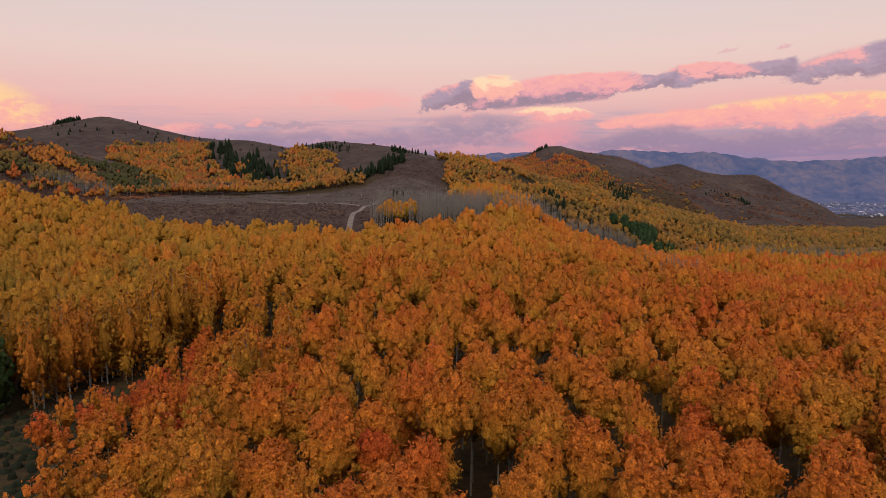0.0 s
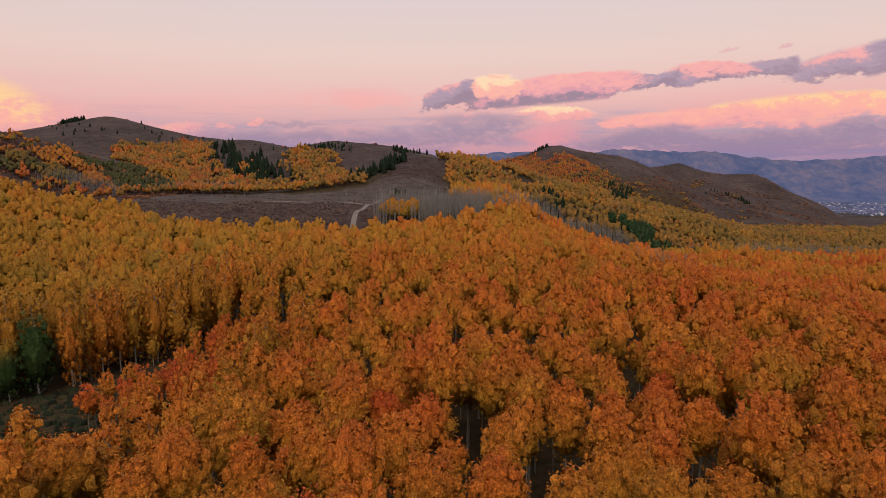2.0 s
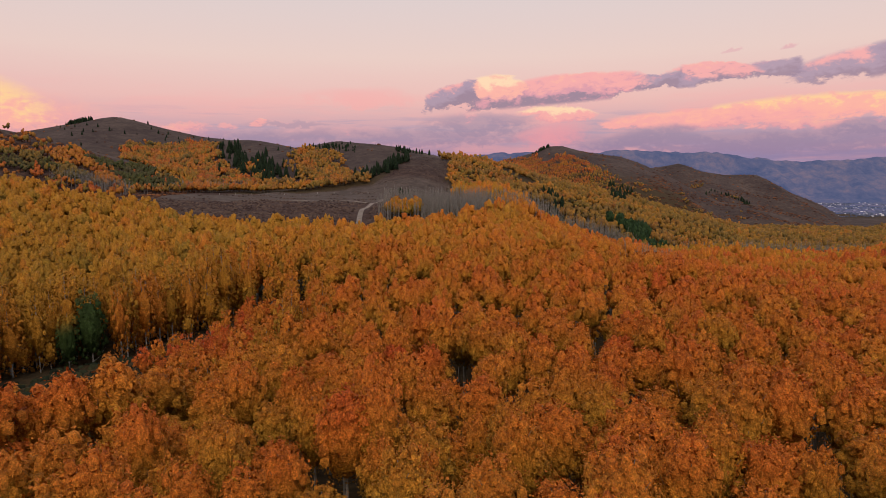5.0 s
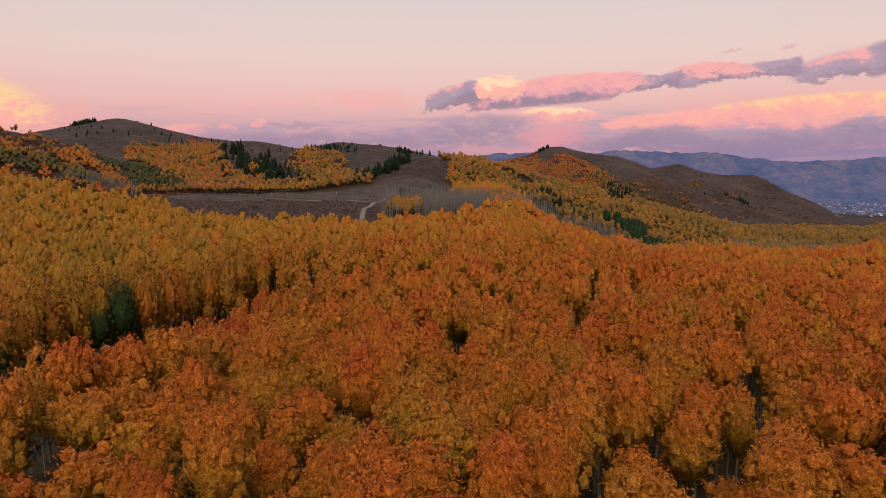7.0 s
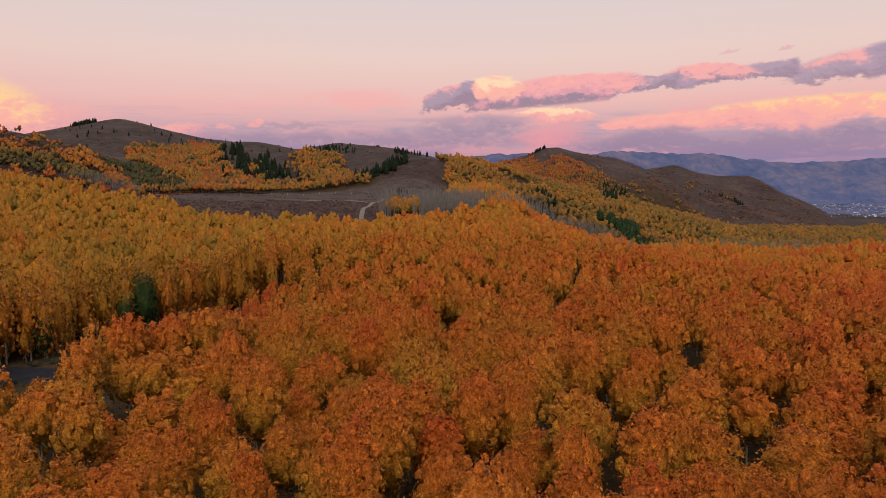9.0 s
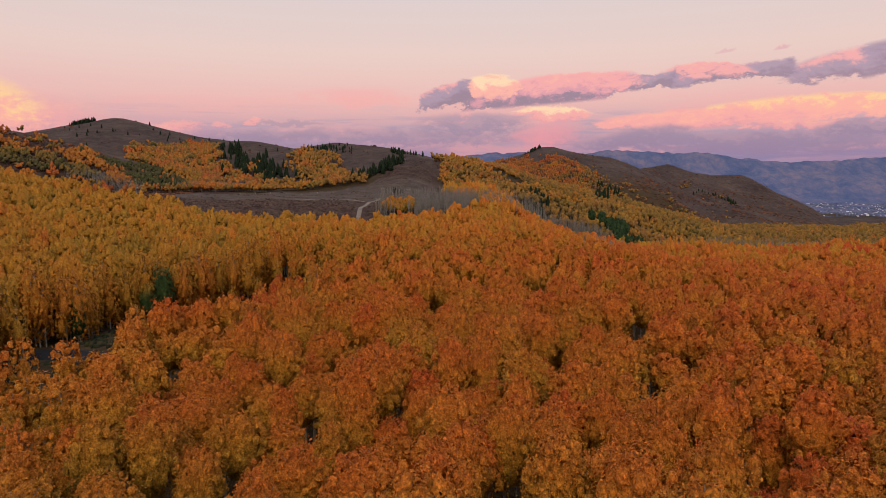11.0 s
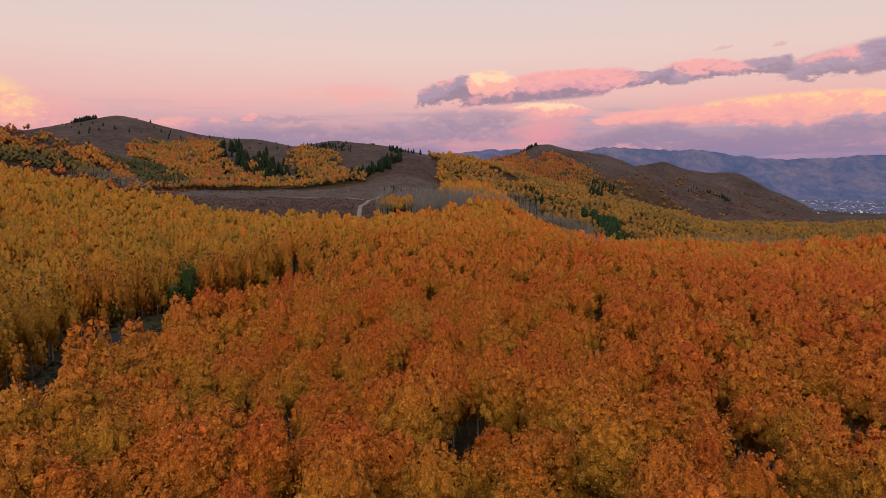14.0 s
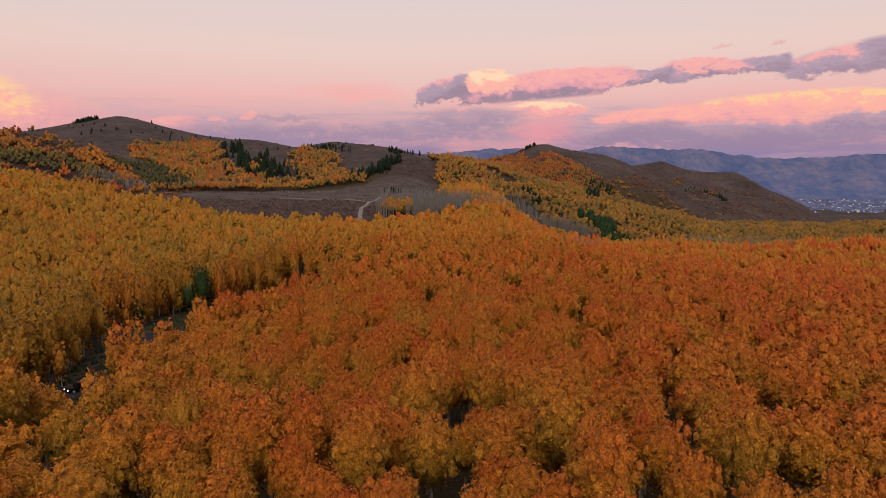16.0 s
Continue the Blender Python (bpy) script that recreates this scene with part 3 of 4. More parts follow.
def aspen(seed, leaves, size, body, lobes=9, limbs=6, sides=6, base=0.36, width=5.9, h=13.0):
    """A crown (verts, triangles, soft normals) and its wood (verts, triangles)."""
    r = np.random.default_rng(seed)
    h0 = h * base
    lo = [(a, b, c + h0, d, e) for a, b, c, d, e in aspen_lobes(r, lobes, h - h0, width, base < 0.2)]
    middle = np.array([0, 0, h0 + 0.42 * (h - h0)])
    around, rings, fill, detail, full = body
    crown = join([crown_core(r, lo[:1], middle, around, rings, fill), leaf_masses(r, lo, middle, detail, full)])
    if leaves:
        crown = join([crown, leaf_cards(r, lo, middle, leaves, size)])
    return crown, wood(r, h, base * 1.1, width, sides, limbs)


def conifer(seed, tiers, per, h=16.0, width=5.0):
    """Fir or spruce: many drooping boughs round a full, ragged cone."""
    r = np.random.default_rng(seed)
    vs, fs, o = [], [], 0
    rings, n = 9, 9
    for k in range(rings):
        f = k / (rings - 1)
        a = 6.283 * np.arange(n) / n + 0.35 * k
        rad = (width / 2 * 0.78 * (1 - f) ** 0.68 + 0.05) * r.uniform(0.75, 1.15, n)
        vs += list(np.stack([rad * np.cos(a), rad * np.sin(a), h * (0.07 + 0.9 * f) + 0 * a], -1))
    for k in range(rings - 1):
        for i in range(n):
            j = (i + 1) % n
            a, b, c, e = k * n + i, k * n + j, (k + 1) * n + j, (k + 1) * n + i
            fs += [(a, b, c), (a, c, e)]
    o = rings * n
    for k in range(tiers):
        f = k / (tiers - 1)
        z, rad = h * (0.06 + 0.90 * f), width / 2 * (1 - f) ** 0.68 + 0.15
        for i in range(per):
            a = 6.283 * i / per + k * 0.7 + r.uniform(-0.25, 0.25)
            d, s = np.array([np.cos(a), np.sin(a), 0]), np.array([-np.sin(a), np.cos(a), 0])
            rr, w = rad * r.uniform(0.75, 1.25), rad * 2.4 / per * r.uniform(0.8, 1.3)
            zz = z + r.uniform(-0.3, 0.3)
            vs += [d * rr * 0.4 + [0, 0, zz + h * 0.05], d * rr * 0.75 + s * w + [0, 0, zz], d * rr + [0, 0, zz - rad * 0.12], d * rr * 0.75 - s * w + [0, 0, zz]]
            fs += [(o, o + 3, o + 2), (o, o + 2, o + 1)]
            o += 4
    return (np.array(vs), np.array(fs)), tube([(0, 0, -0.3), (0, 0, h * 0.5), (0, 0, h * 0.97)], [0.22, 0.14, 0.02], 5)


def ripeness_and_shade(v):
    """Hue shift within a crown: redder at the top, more yellow-green inside and below; the dark olive skirts also paint
    shade between crowns.
    """
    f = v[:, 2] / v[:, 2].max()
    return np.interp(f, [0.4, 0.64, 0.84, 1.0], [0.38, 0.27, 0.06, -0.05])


def mesh_of(name, vf, mat):
    return link_mesh(name, vf[0], vf[1], mat, False, vf[2] if len(vf) > 2 else None, ripeness_and_shade(vf[0]) if len(vf) > 2 else None)


def forest(name, label, variants, where, mat, category="forest", ripe_shade=1.0):
    """One object of many trees: where has rows of x, y, z, scale, height scale, turn, hue."""
    vs, fs, ns, hs, o = [], [], [], [], 0
    kind = np.arange(len(where)) % len(variants)
    for k, (v, f, *n) in enumerate(variants):
        w = where[kind == k]
        if not len(w):
            continue
        p = rot_about(v[None] * np.stack([w[:, 3], w[:, 3], w[:, 4]], -1)[:, None, :], w[:, 5:6]) + w[:, None, :3]
        vs.append(p.reshape(-1, 3))
        fs.append((f[None] + (np.arange(len(w)) * len(v))[:, None, None]).reshape(-1, 3) + o)
        if n:
            ns.append(rot_about(np.repeat(n[0][None], len(w), 0), w[:, 5:6]).reshape(-1, 3))
        hs.append((w[:, 6:7] + ripe_shade * ripeness_and_shade(v)[None]).ravel())
        o += len(v) * len(w)
    me = link_mesh(name, np.concatenate(vs), np.concatenate(fs), mat, False, np.concatenate(ns) if ns else None, np.clip(np.concatenate(hs), 0, 1))
    ob = tagged(new(name, me), label, category, kind="stuff")
    ob.color = (0, 0, 0, 1)
    return ob


# the road through the glade, and the open ground round it
ROAD = np.array([(-150, -58), (-112, -36), (-90, -22), (-73, -10), (-60, 0), (-52, 9), (-49, 20), (-50, 31), (-54, 40), (-62, 46), (-74, 48)], float)
GLADE = np.array([(-50, 5), (-46, 14), (-46, 26), (-48, 34), (-47, 40), (-38, 44), (-33, 50), (-31, 60), (-29, 75), (-29, 92), (-31, 104), (-40, 112), (-47, 103),
                  (-53, 90), (-60, 87), (-66, 82), (-69, 70), (-69, 56), (-70, 44), (-68, 32), (-65, 20), (-62, 9), (-62, 0), (-57, -10), (-49, -22), (-42, -32), (-35, -31), (-37, -20), (-45, -4)], float)


def inside(x, y, poly):
    hit = np.zeros(len(x), bool)
    for (ax, ay), (bx, by) in zip(poly, np.roll(poly, -1, 0)):
        cross = (ay > y) != (by > y)
        hit ^= cross & (x < (bx - ax) * (y - ay) / (by - ay + 1e-9) + ax)
    return hit


def spline(points, n):
    p = np.asarray(points, float)
    p = np.concatenate([2 * p[:1] - p[1:2], p, 2 * p[-1:] - p[-2:-1]])
    out = []
    for i in range(1, len(p) - 2):
        t = np.linspace(0, 1, n, endpoint=False)[:, None]
        a, b, c, d = p[i - 1:i + 3]
        out.append(0.5 * (2 * b + (c - a) * t + (2 * a - 5 * b + 4 * c - d) * t ** 2 + (3 * b - a - 3 * c + d) * t ** 3))
    return np.concatenate(out + [p[-2:-1]])


ROAD_LINE = spline(ROAD, 12)


def from_line(x, y, line):
    return np.min(np.hypot(x[:, None] - line[None, :, 0], y[:, None] - line[None, :, 1]), 1)


def strip(name, line, width, mat, label, category, lift=0.12):
    d = np.gradient(line, axis=0)
    d /= np.linalg.norm(d, axis=1, keepdims=True)
    side = np.stack([-d[:, 1], d[:, 0]], -1)
    offs = np.array([-0.75, -0.5, -0.25, 0, 0.25, 0.5, 0.75]) * width
    P = line[:, None] + side[:, None] * offs[None, :, None]
    z = height(P[..., 0], P[..., 1]) + lift - 0.5 * (np.abs(offs) > 0.6 * width)
    me = link_mesh(name, np.concatenate([P, z[..., None]], -1).reshape(-1, 3), grid_faces(len(line), 7)[:, ::-1], mat, True)
    return tagged(new(name, me), label, category, kind="structure")


strip("road", ROAD_LINE, 5.6, ASPHALT, "dark asphalt road through the aspen wood", "road", 0.25)

# jittered places, coarser with distance
def scatter(step, y0, y1, lim, seed):
    r = np.random.default_rng(seed)
    ys = np.arange(y0, y1, step)
    rows = []
    for y in ys:
        half = lim * (y + 110) + 25
        x = np.arange(-half, half, step)
        rows.append(np.stack([x, np.full_like(x, y)], -1))
    p = np.concatenate(rows)
    return p + r.uniform(-0.36, 0.36, p.shape) * step


# small openings in the canopy, where dark trunks show
HOLES = [(5, 44, 2.3), (20, 43.5, 2.3), (9, 35, 2.1), (15, 52, 2.3), (17, 2.5, 2.8), (24, -6, 2.6), (-1.5, -45, 1.6), (17, -57, 1.6), (12, -49, 1.6),
         (45, 70, 2.6), (-19, 2, 2.1), (-8, 36, 2.0), (58, 162, 9.0)]


def near_wood(p):
    x, y = p.T
    keep = ~field_mask(x, y) & (np.hypot(x + 63.5, y - 83) > 4.5) & ~inside(x + 1.5 * waves(x, y, 14, 44), y + 1.5 * waves(x, y, 12, 43), GLADE) & (from_line(x, y, ROAD_LINE) > 4.5) & (y < 262)
    for hx, hy, hr in HOLES:
        keep &= np.hypot(x - hx, y - hy) > hr
    return keep & (waves(x, y, 20, 45) < np.where(y < 20, 1.3, 1.25))


def hue_at(x, y, r):
    """Leaf colour of the stand at a place: orange wood in front, yellow up the slope and down in the valley."""
    yellow = sstep(-x - 52 + 8 * waves(x, y, 40, 50), -6, 14) * sstep(y, -60, 20)
    val = 0.4 * sstep(x - np.interp(y, [0, 150, 250], [420, 230, 130]) + 14 * waves(x, y, 70, 51), -10, 40)
    back = sstep(y + 12 * waves(x, y, 60, 54), 85, 170)
    h = 0.40 + 0.07 * sstep(-x, 0, 45) + 0.05 * waves(x, y, 38, 52) + 0.15 * np.maximum(yellow, val) + 0.12 * back * (1 - yellow) * (1 - 0.8 * sstep(x, 20, 80))
    h = h - 0.08 * sstep(x, 20, 120) * (1 - sstep(y, 150, 250))
    h = h + 0.04 * waves(x, y, 11, 53) + r.normal(0, 0.045, len(x))
    return np.clip(h, 0.02, 0.97)


def rows_of(p, r, hue=None, tall=1.0):
    x, y = p.T
    n = len(p)
    s = r.uniform(0.8, 1.18, n) * (1 + 0.10 * waves(x, y, 22, 46))
    hs = tall * r.uniform(0.76, 1.18, n) * (0.6 + 0.4 * s)
    return np.stack([x, y, height(x, y), s, hs, r.uniform(0, 6.28, n), hue_at(x, y, r) if hue is None else hue], -1)


P = np.concatenate([scatter(4.0, -105, -18, 0.73, 2), scatter(4.55, -18, 130, 0.73, 3), scatter(3.9, 130, 262, 0.73, 4)])
P = P[near_wood(P)]


def beyond_road(p):
    """The tall yellow wood on the far side of the glade."""
    x, y = p.T
    return (y > -45) & (y < 150) & (x < np.interp(y, [-58, -22, 0, 9, 30, 60, 83, 94, 104], [-150, -90, -60, -52, -52, -62, -55, -49, -42]) - 3)


P = P[~beyond_road(P)]
G = np.stack(np.meshgrid(np.arange(-46, -27, 3.0), np.arange(64, 112, 3.0)), -1).reshape(-1, 2)
G = G + rng.uniform(-1.2, 1.2, G.shape)
G = G[inside(G[:, 0], G[:, 1], GLADE) & (from_line(G[:, 0], G[:, 1], ROAD_LINE) > 4.0) & (G[:, 0] > -47 + 0.12 * (G[:, 1] - 64))]
Y = scatter(3.4, -45, 150, 0.73, 19)
Y = Y[near_wood(Y) & beyond_road(Y)]
YR = rows_of(Y, rng)
YR[:, 4] *= 1.1
YR[:, 6] += 0.2 * (1 - sstep(YR[:, 1], 15, 50)) * rng.uniform(0.5, 1.2, len(YR))
YR[:, 6] = np.where(rng.uniform(size=len(YR)) < 0.25, rng.uniform(0.66, 0.76, len(YR)), YR[:, 6])
R = rows_of(P, rng)
R[:, 3] *= np.interp(R[:, 1], [-30, 0], [0.86, 1.0])
R[:, 4] *= np.interp(R[:, 1], [-30, 10], [0.84, 1.0])
# how near the flight passes each tree
close = np.maximum(np.maximum(24 + np.abs(R[:, 1] + 35) * 0.02, np.abs(R[:, 0]) / 0.72), R[:, 1] + 2)
close = np.where(R[:, 1] < -80, 500.0, close)
order = np.argsort(close)
tier = np.full(len(R), 3)
tier[order[:1900]], tier[order[:720]], tier[order[:300]] = 2, 1, 0


def build_near_trees():
    kinds = [aspen(100 + k, 1350, 0.088, (7, 3, 0.9, 0, 0.8), lobes=56, base=0.38 + 0.03 * (k % 3), width=4.7 + 0.35 * (k % 4)) for k in range(8)]
    protos = [(mesh_of("crown", c, LEAF), mesh_of("trunk", w, BARK)) for c, w in kinds]
    for n, row in enumerate(R[tier == 0]):
        x, y, z, s, hs, turn, hue = row
        root = new("aspen_tree")
        root.matrix_world = Matrix.LocRotScale((x, y, z), Euler((0, 0, turn)), (s, s, hs))
        tone = "red-orange" if hue < 0.3 else "orange" if hue < 0.5 else "amber" if hue < 0.66 else "yellow"
        tagged(root, f"aspen tree with a full {tone} autumn crown", "tree", "aspens of the near wood")
        crown_me, trunk_me = protos[n % len(protos)]
        for nm, me in (("crown", crown_me), ("trunk", trunk_me)):
            ob = new(nm, me)
            ob.parent = root
            ob.color = (float(hue), 0, 0, 1)
            if nm == "trunk":
                tagged(ob, "pale grey aspen trunk with bare limbs")


build_near_trees()


def build_stand(name, label, rows, leaves, size, body, lobes, limbs, sides, seeds, base=0.46, width=5.5, ripe_shade=1.0):
    kinds = [aspen(s, leaves, size, body, lobes=lobes, limbs=limbs, sides=sides, base=base + 0.04 * (s % 3), width=width) for s in seeds]
    forest(name, label, [c for c, _ in kinds], rows, LEAF, ripe_shade=ripe_shade)
    forest(name + "_trunks", "pale trunks of the " + label, [w for _, w in kinds], rows, BARK)


edge_line = spline(np.concatenate([GLADE, GLADE[:1]]), 6)
edge = (from_line(R[:, 0], R[:, 1], edge_line) < 9) & (tier > 0)
build_stand("aspen_wood", "dense orange aspen wood", R[(tier == 1) & ~edge], 460, 0.14, (6, 3, 0.9, 0, 0.8), 40, 3, 3, range(200, 206), width=5.4)
build_stand("aspen_wood", "dense orange and yellow aspen wood", R[(tier == 2) & ~edge], 130, 0.21, (5, 2, 0.9, 0, 0.86), 18, 0, 3, range(300, 308), width=5.3)
build_stand("aspen_wood", "dense orange and yellow aspen wood on the slope", R[(tier == 3) & ~edge], 14, 0.26, (4, 1, 0.9, 0, 1.0), 9, 0, 3, range(400, 408), width=5.2, ripe_shade=0.5)
GR = rows_of(G, rng, np.clip(rng.normal(0.29, 0.1, len(G)), 0.05, 0.5))
GR[:, 3] *= 0.62
GR[:, 4] *= 0.52
build_stand("aspen_bushes", "young red aspens and bushes in the glade", GR, 220, 0.16, (6, 3, 0.7, 0, 0.9), 24, 5, 3, range(470, 474), base=0.14, width=5.0, ripe_shade=0.5)
rim = from_line(YR[:, 0], YR[:, 1], edge_line) < 11
YR[rim, 4] *= 1.08
YR[rim, 6] = np.clip(YR[rim, 6], 0.5, 0.68)
build_stand("aspen_wood", "tall yellow aspens beyond the glade", YR[~rim], 36, 0.2, (5, 2, 0.9, 0, 0.95), 17, 0, 3, range(430, 436), base=0.3, width=4.9, ripe_shade=0.3)
build_stand("aspen_edge", "tall open yellow aspens lining the glade", YR[rim], 480, 0.16, (6, 4, 0.6, 0, 0.72), 40, 8, 4, range(440, 446), base=0.0, width=4.9, ripe_shade=0.0)
foot = YR[from_line(YR[:, 0], YR[:, 1], edge_line) < 7]
foot = foot[rng.uniform(size=len(foot)) < 0.7]
foot[:, :2] += rng.normal(0.8, 1.3, (len(foot), 2))
foot = foot[from_line(foot[:, 0], foot[:, 1], ROAD_LINE) > 4.0]
foot[:, 2] = height(foot[:, 0], foot[:, 1])
foot[:, 3] *= 0.62
foot[:, 4] *= rng.uniform(0.35, 0.62, len(foot))
foot[:, 6] = rng.uniform(0.55, 0.72, len(foot))
build_stand("aspen_edge", "young amber aspens at the foot of the tall ones", foot, 260, 0.17, (6, 4, 0.7, 0, 0.75), 26, 4, 3, range(460, 464), base=0.04, width=5.0, ripe_shade=0.0)
build_stand("aspen_edge", "leafy aspens along the edge of the glade", R[edge], 420, 0.15, (6, 4, 0.6, 0, 0.9), 36, 6, 4, range(450, 456), base=0.16, width=4.2, ripe_shade=0.6)

# ---- far woods ----
GREEN_SLOPE = [(-372, 624), (-346, 635), (-321, 649), (-294, 650), (-256, 596), (-274, 569), (-299, 577), (-324, 594)]
STREAKS = [[(-397, 620), (-386, 640), (-352, 613), (-326, 592), (-340, 577), (-366, 587)], [(-328, 576), (-313, 586), (-280, 573), (-283, 556), (-316, 560)],
           [(-520, 612), (-443, 610), (-425, 604), (-404, 587), (-414, 574), (-520, 574)]]
OLIVE = [(-520, 570), (-423, 572), (-395, 580), (-342, 571), (-320, 560), (-348, 543), (-385, 540), (-520, 540)]
GOLD_SLOPE = [(-478, 940), (-466, 958), (-427, 971), (-420, 1058), (-359, 985), (-292, 811), (-233, 652), (-255, 597), (-294, 650), (-322, 662), (-442, 866)]
MID_WOOD = [(-196, 834), (-132, 794), (-120, 714), (-74, 604), (-78, 589), (-132, 635), (-176, 724)]
FOOT_WOOD = [(-270, 651), (-285, 645), (-261, 588), (-177, 610), (-150, 660), (-190, 688), (-233, 748), (-301, 805)]
# leafless grey stands in the valley
GREY_STANDS = [spline(np.array(q, float), 24) for q in ([(98, 520), (115, 522), (136, 515), (151, 498)], [(205, 492), (236, 470), (262, 455), (300, 450)],
                                                        [(60, 172), (74, 190), (82, 205)], [(300, 500), (330, 470), (360, 440)], [(92, 600), (100, 560), (96, 545)])]


BROWN_STRIP = np.array([(60, 800), (93, 837), (117, 714), (95, 675), (75, 742)], float)


def wander(p, amp, size):
    x, y = p.T
    return x + amp * (waves(x, y, size, 58) + 0.6 * waves(x, y, 0.3 * size, 48)), y + amp * (waves(x, y, size, 59) + 0.6 * waves(x, y, 0.3 * size, 49))


def far_wood(p):
    x, y = p.T
    wx, wy = wander(p, 9, 45)
    right = x > np.interp(y, [270, 300, 420, 560, 640, 720, 900, 1400], [15, 36, 8, 12, 1, -4, 40, 120])
    valley = right & (y < 1000)
    floor = (y >= 1000) & (y < 1420) & (x > 0.31 * y) & (waves(x, y, 150, 69) > -0.75) & (height(x, y) < np.where(y > 1500, -100, -66) + 14 * waves(x, y, 80, 77))
    limit = np.interp(y, [1000, 1200, 1300, 1420, 1510, 1564, 1643, 1690], [340, 430, 430, 407, 377, 319, 262, 190])
    bald = right & (y >= 1000) & (y < 1690) & (x < limit) & (waves(x, y, 60, 61) > np.interp(limit - x, [0, 50, 150], [0.9, -0.3, -1.4]))
    row = (y > 590 + 0.03 * x) & (y < 618 + 0.03 * x) & (x < -70) & (x > -290)
    lslope = (x < -250) & (y >= 500) & (y < 655) & (waves(x, 2.0 * y, 40, 62) > np.where(height(x, y) > 40, 0.75, 0.5))
    brush = (y > 1150) & (y < 1880) & (x > 0.22 * y) & (x < 0.5 * y) & (height(x, y) < -25) & (waves(x, 1.5 * y, 110, 55) + 0.5 * waves(x, y, 40, 65) > 1.15)
    keep = valley | floor | bald | row | lslope | brush
    thin = (waves(x, y, 26, 57) > -0.75)
    for poly in (GREEN_SLOPE, OLIVE, GOLD_SLOPE, MID_WOOD, *STREAKS):
        keep |= inside(wx, wy, np.array(poly, float)) & thin
    keep |= inside(wx, wy, np.array(FOOT_WOOD, float)) & (waves(x, y, 34, 56) > -0.1)
    gap = (waves(x, y, 45, 64) > 1.1) | ((x > 120) & (y < 800) & (waves(0.5 * x, 2.4 * y, 120, 67) > 1.15))
    for line in GREY_STANDS:
        gap |= from_line(x, y + 5, line) < 15
    gap |= inside(wx, wy, BROWN_STRIP)
    return keep & ~field_mask(x, y) & (y > 262) & ~gap


L = scatter(4.0, 500, 1060, 0.72, 18)
Q = np.concatenate([scatter(4.7, 262, 500, 0.72, 5), scatter(5.7, 500, 1000, 0.72, 6), scatter(7.4, 1000, 1900, 0.72, 16)])
B = scatter(5.2, 1200, 1690, 0.72, 21)
Q = Q[(Q[:, 0] > -60) & ((Q[:, 1] < 1200) | (Q[:, 0] > 0.26 * Q[:, 1]))]
Q = np.concatenate([Q, B[(B[:, 0] > 0) & (B[:, 0] <= 0.26 * B[:, 1])], L[L[:, 0] < -60]])
Q = Q[far_wood(Q)]
qx, qy = Q.T
fh = 0.56 + 0.10 * waves(qx, qy, 90, 71) + 0.08 * waves(qx, qy, 35, 72) + rng.normal(0, 0.03, len(Q))
fh = fh + 0.17 * sstep(qx, 60, 150) * sstep(qy, 380, 480) * (qy < 1000) + 0.12 * waves(0.6 * qx, 2.2 * qy, 120, 74) * (qx > 60)
fh = fh - np.where((qy > 1000) & (qx < 0.31 * qy), 0.14, 0.0) + np.where((qy > 1000) & (qx >= 0.31 * qy), 0.08, 0.0) - 0.10 * (qx < -200) - 0.10 * (qx < -250) * (qy < 640)
fh = fh - 0.13 * (qy < 400) * (qx > 80)
fh = fh + 0.34 * sstep(waves(qx, qy, 75, 76), 0.35, 0.9) * (qx < -330) * (qy > 700)
gx, gy = wander(Q, 9, 45)
green = inside(gx, gy, np.array(GREEN_SLOPE, float)) * np.where(rng.uniform(size=len(Q)) < 0.9, 1.0, 0.0)
olive = inside(gx, gy, np.array(OLIVE, float))
fh = np.clip(fh, 0.05, np.where(qx < -250, 0.9, 0.79)) * (1 - green) + 0.97 * green
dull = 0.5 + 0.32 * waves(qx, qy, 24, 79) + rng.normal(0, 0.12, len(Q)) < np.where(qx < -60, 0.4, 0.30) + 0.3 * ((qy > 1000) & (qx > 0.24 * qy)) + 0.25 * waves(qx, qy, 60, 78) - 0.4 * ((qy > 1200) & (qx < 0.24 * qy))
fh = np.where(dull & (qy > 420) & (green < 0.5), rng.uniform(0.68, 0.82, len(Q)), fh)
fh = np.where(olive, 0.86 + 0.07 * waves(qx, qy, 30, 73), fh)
for poly in STREAKS:
    fh = np.where(inside(gx, gy, np.array(poly, float)) & (green < 0.5), 0.47 + 0.06 * waves(qx, qy, 20, 75), fh)
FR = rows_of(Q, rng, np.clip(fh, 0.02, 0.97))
FR[:, 3] *= np.where(qx < -60, 0.85, 0.82) * np.where(qx < -60, 1.0, np.interp(qy, [500, 640, 1000, 1010], [1.15, 1.25, 1.25, 1.4])) * np.where((qy > 1000) & (qx < 0.31 * qy), 0.6, 1.0) * np.where(qy > 1900, 1.6, 1.0)
FR[:, 4] *= 1 + 0.28 * waves(qx, 1.6 * qy, 42, 47)
FR[:, 4] *= np.where(qx < -60, np.interp(qy, [500, 640], [0.9, 0.8]), np.interp(qy, [400, 640, 1000], [1.0, 0.85, 0.72]))


def far_aspen(seed, leaves, size, body, lobes=8):
    crown, _ = aspen(seed, leaves, size, body, lobes=lobes, limbs=0, base=0.22, width=6.2, h=11.0)
    return crown


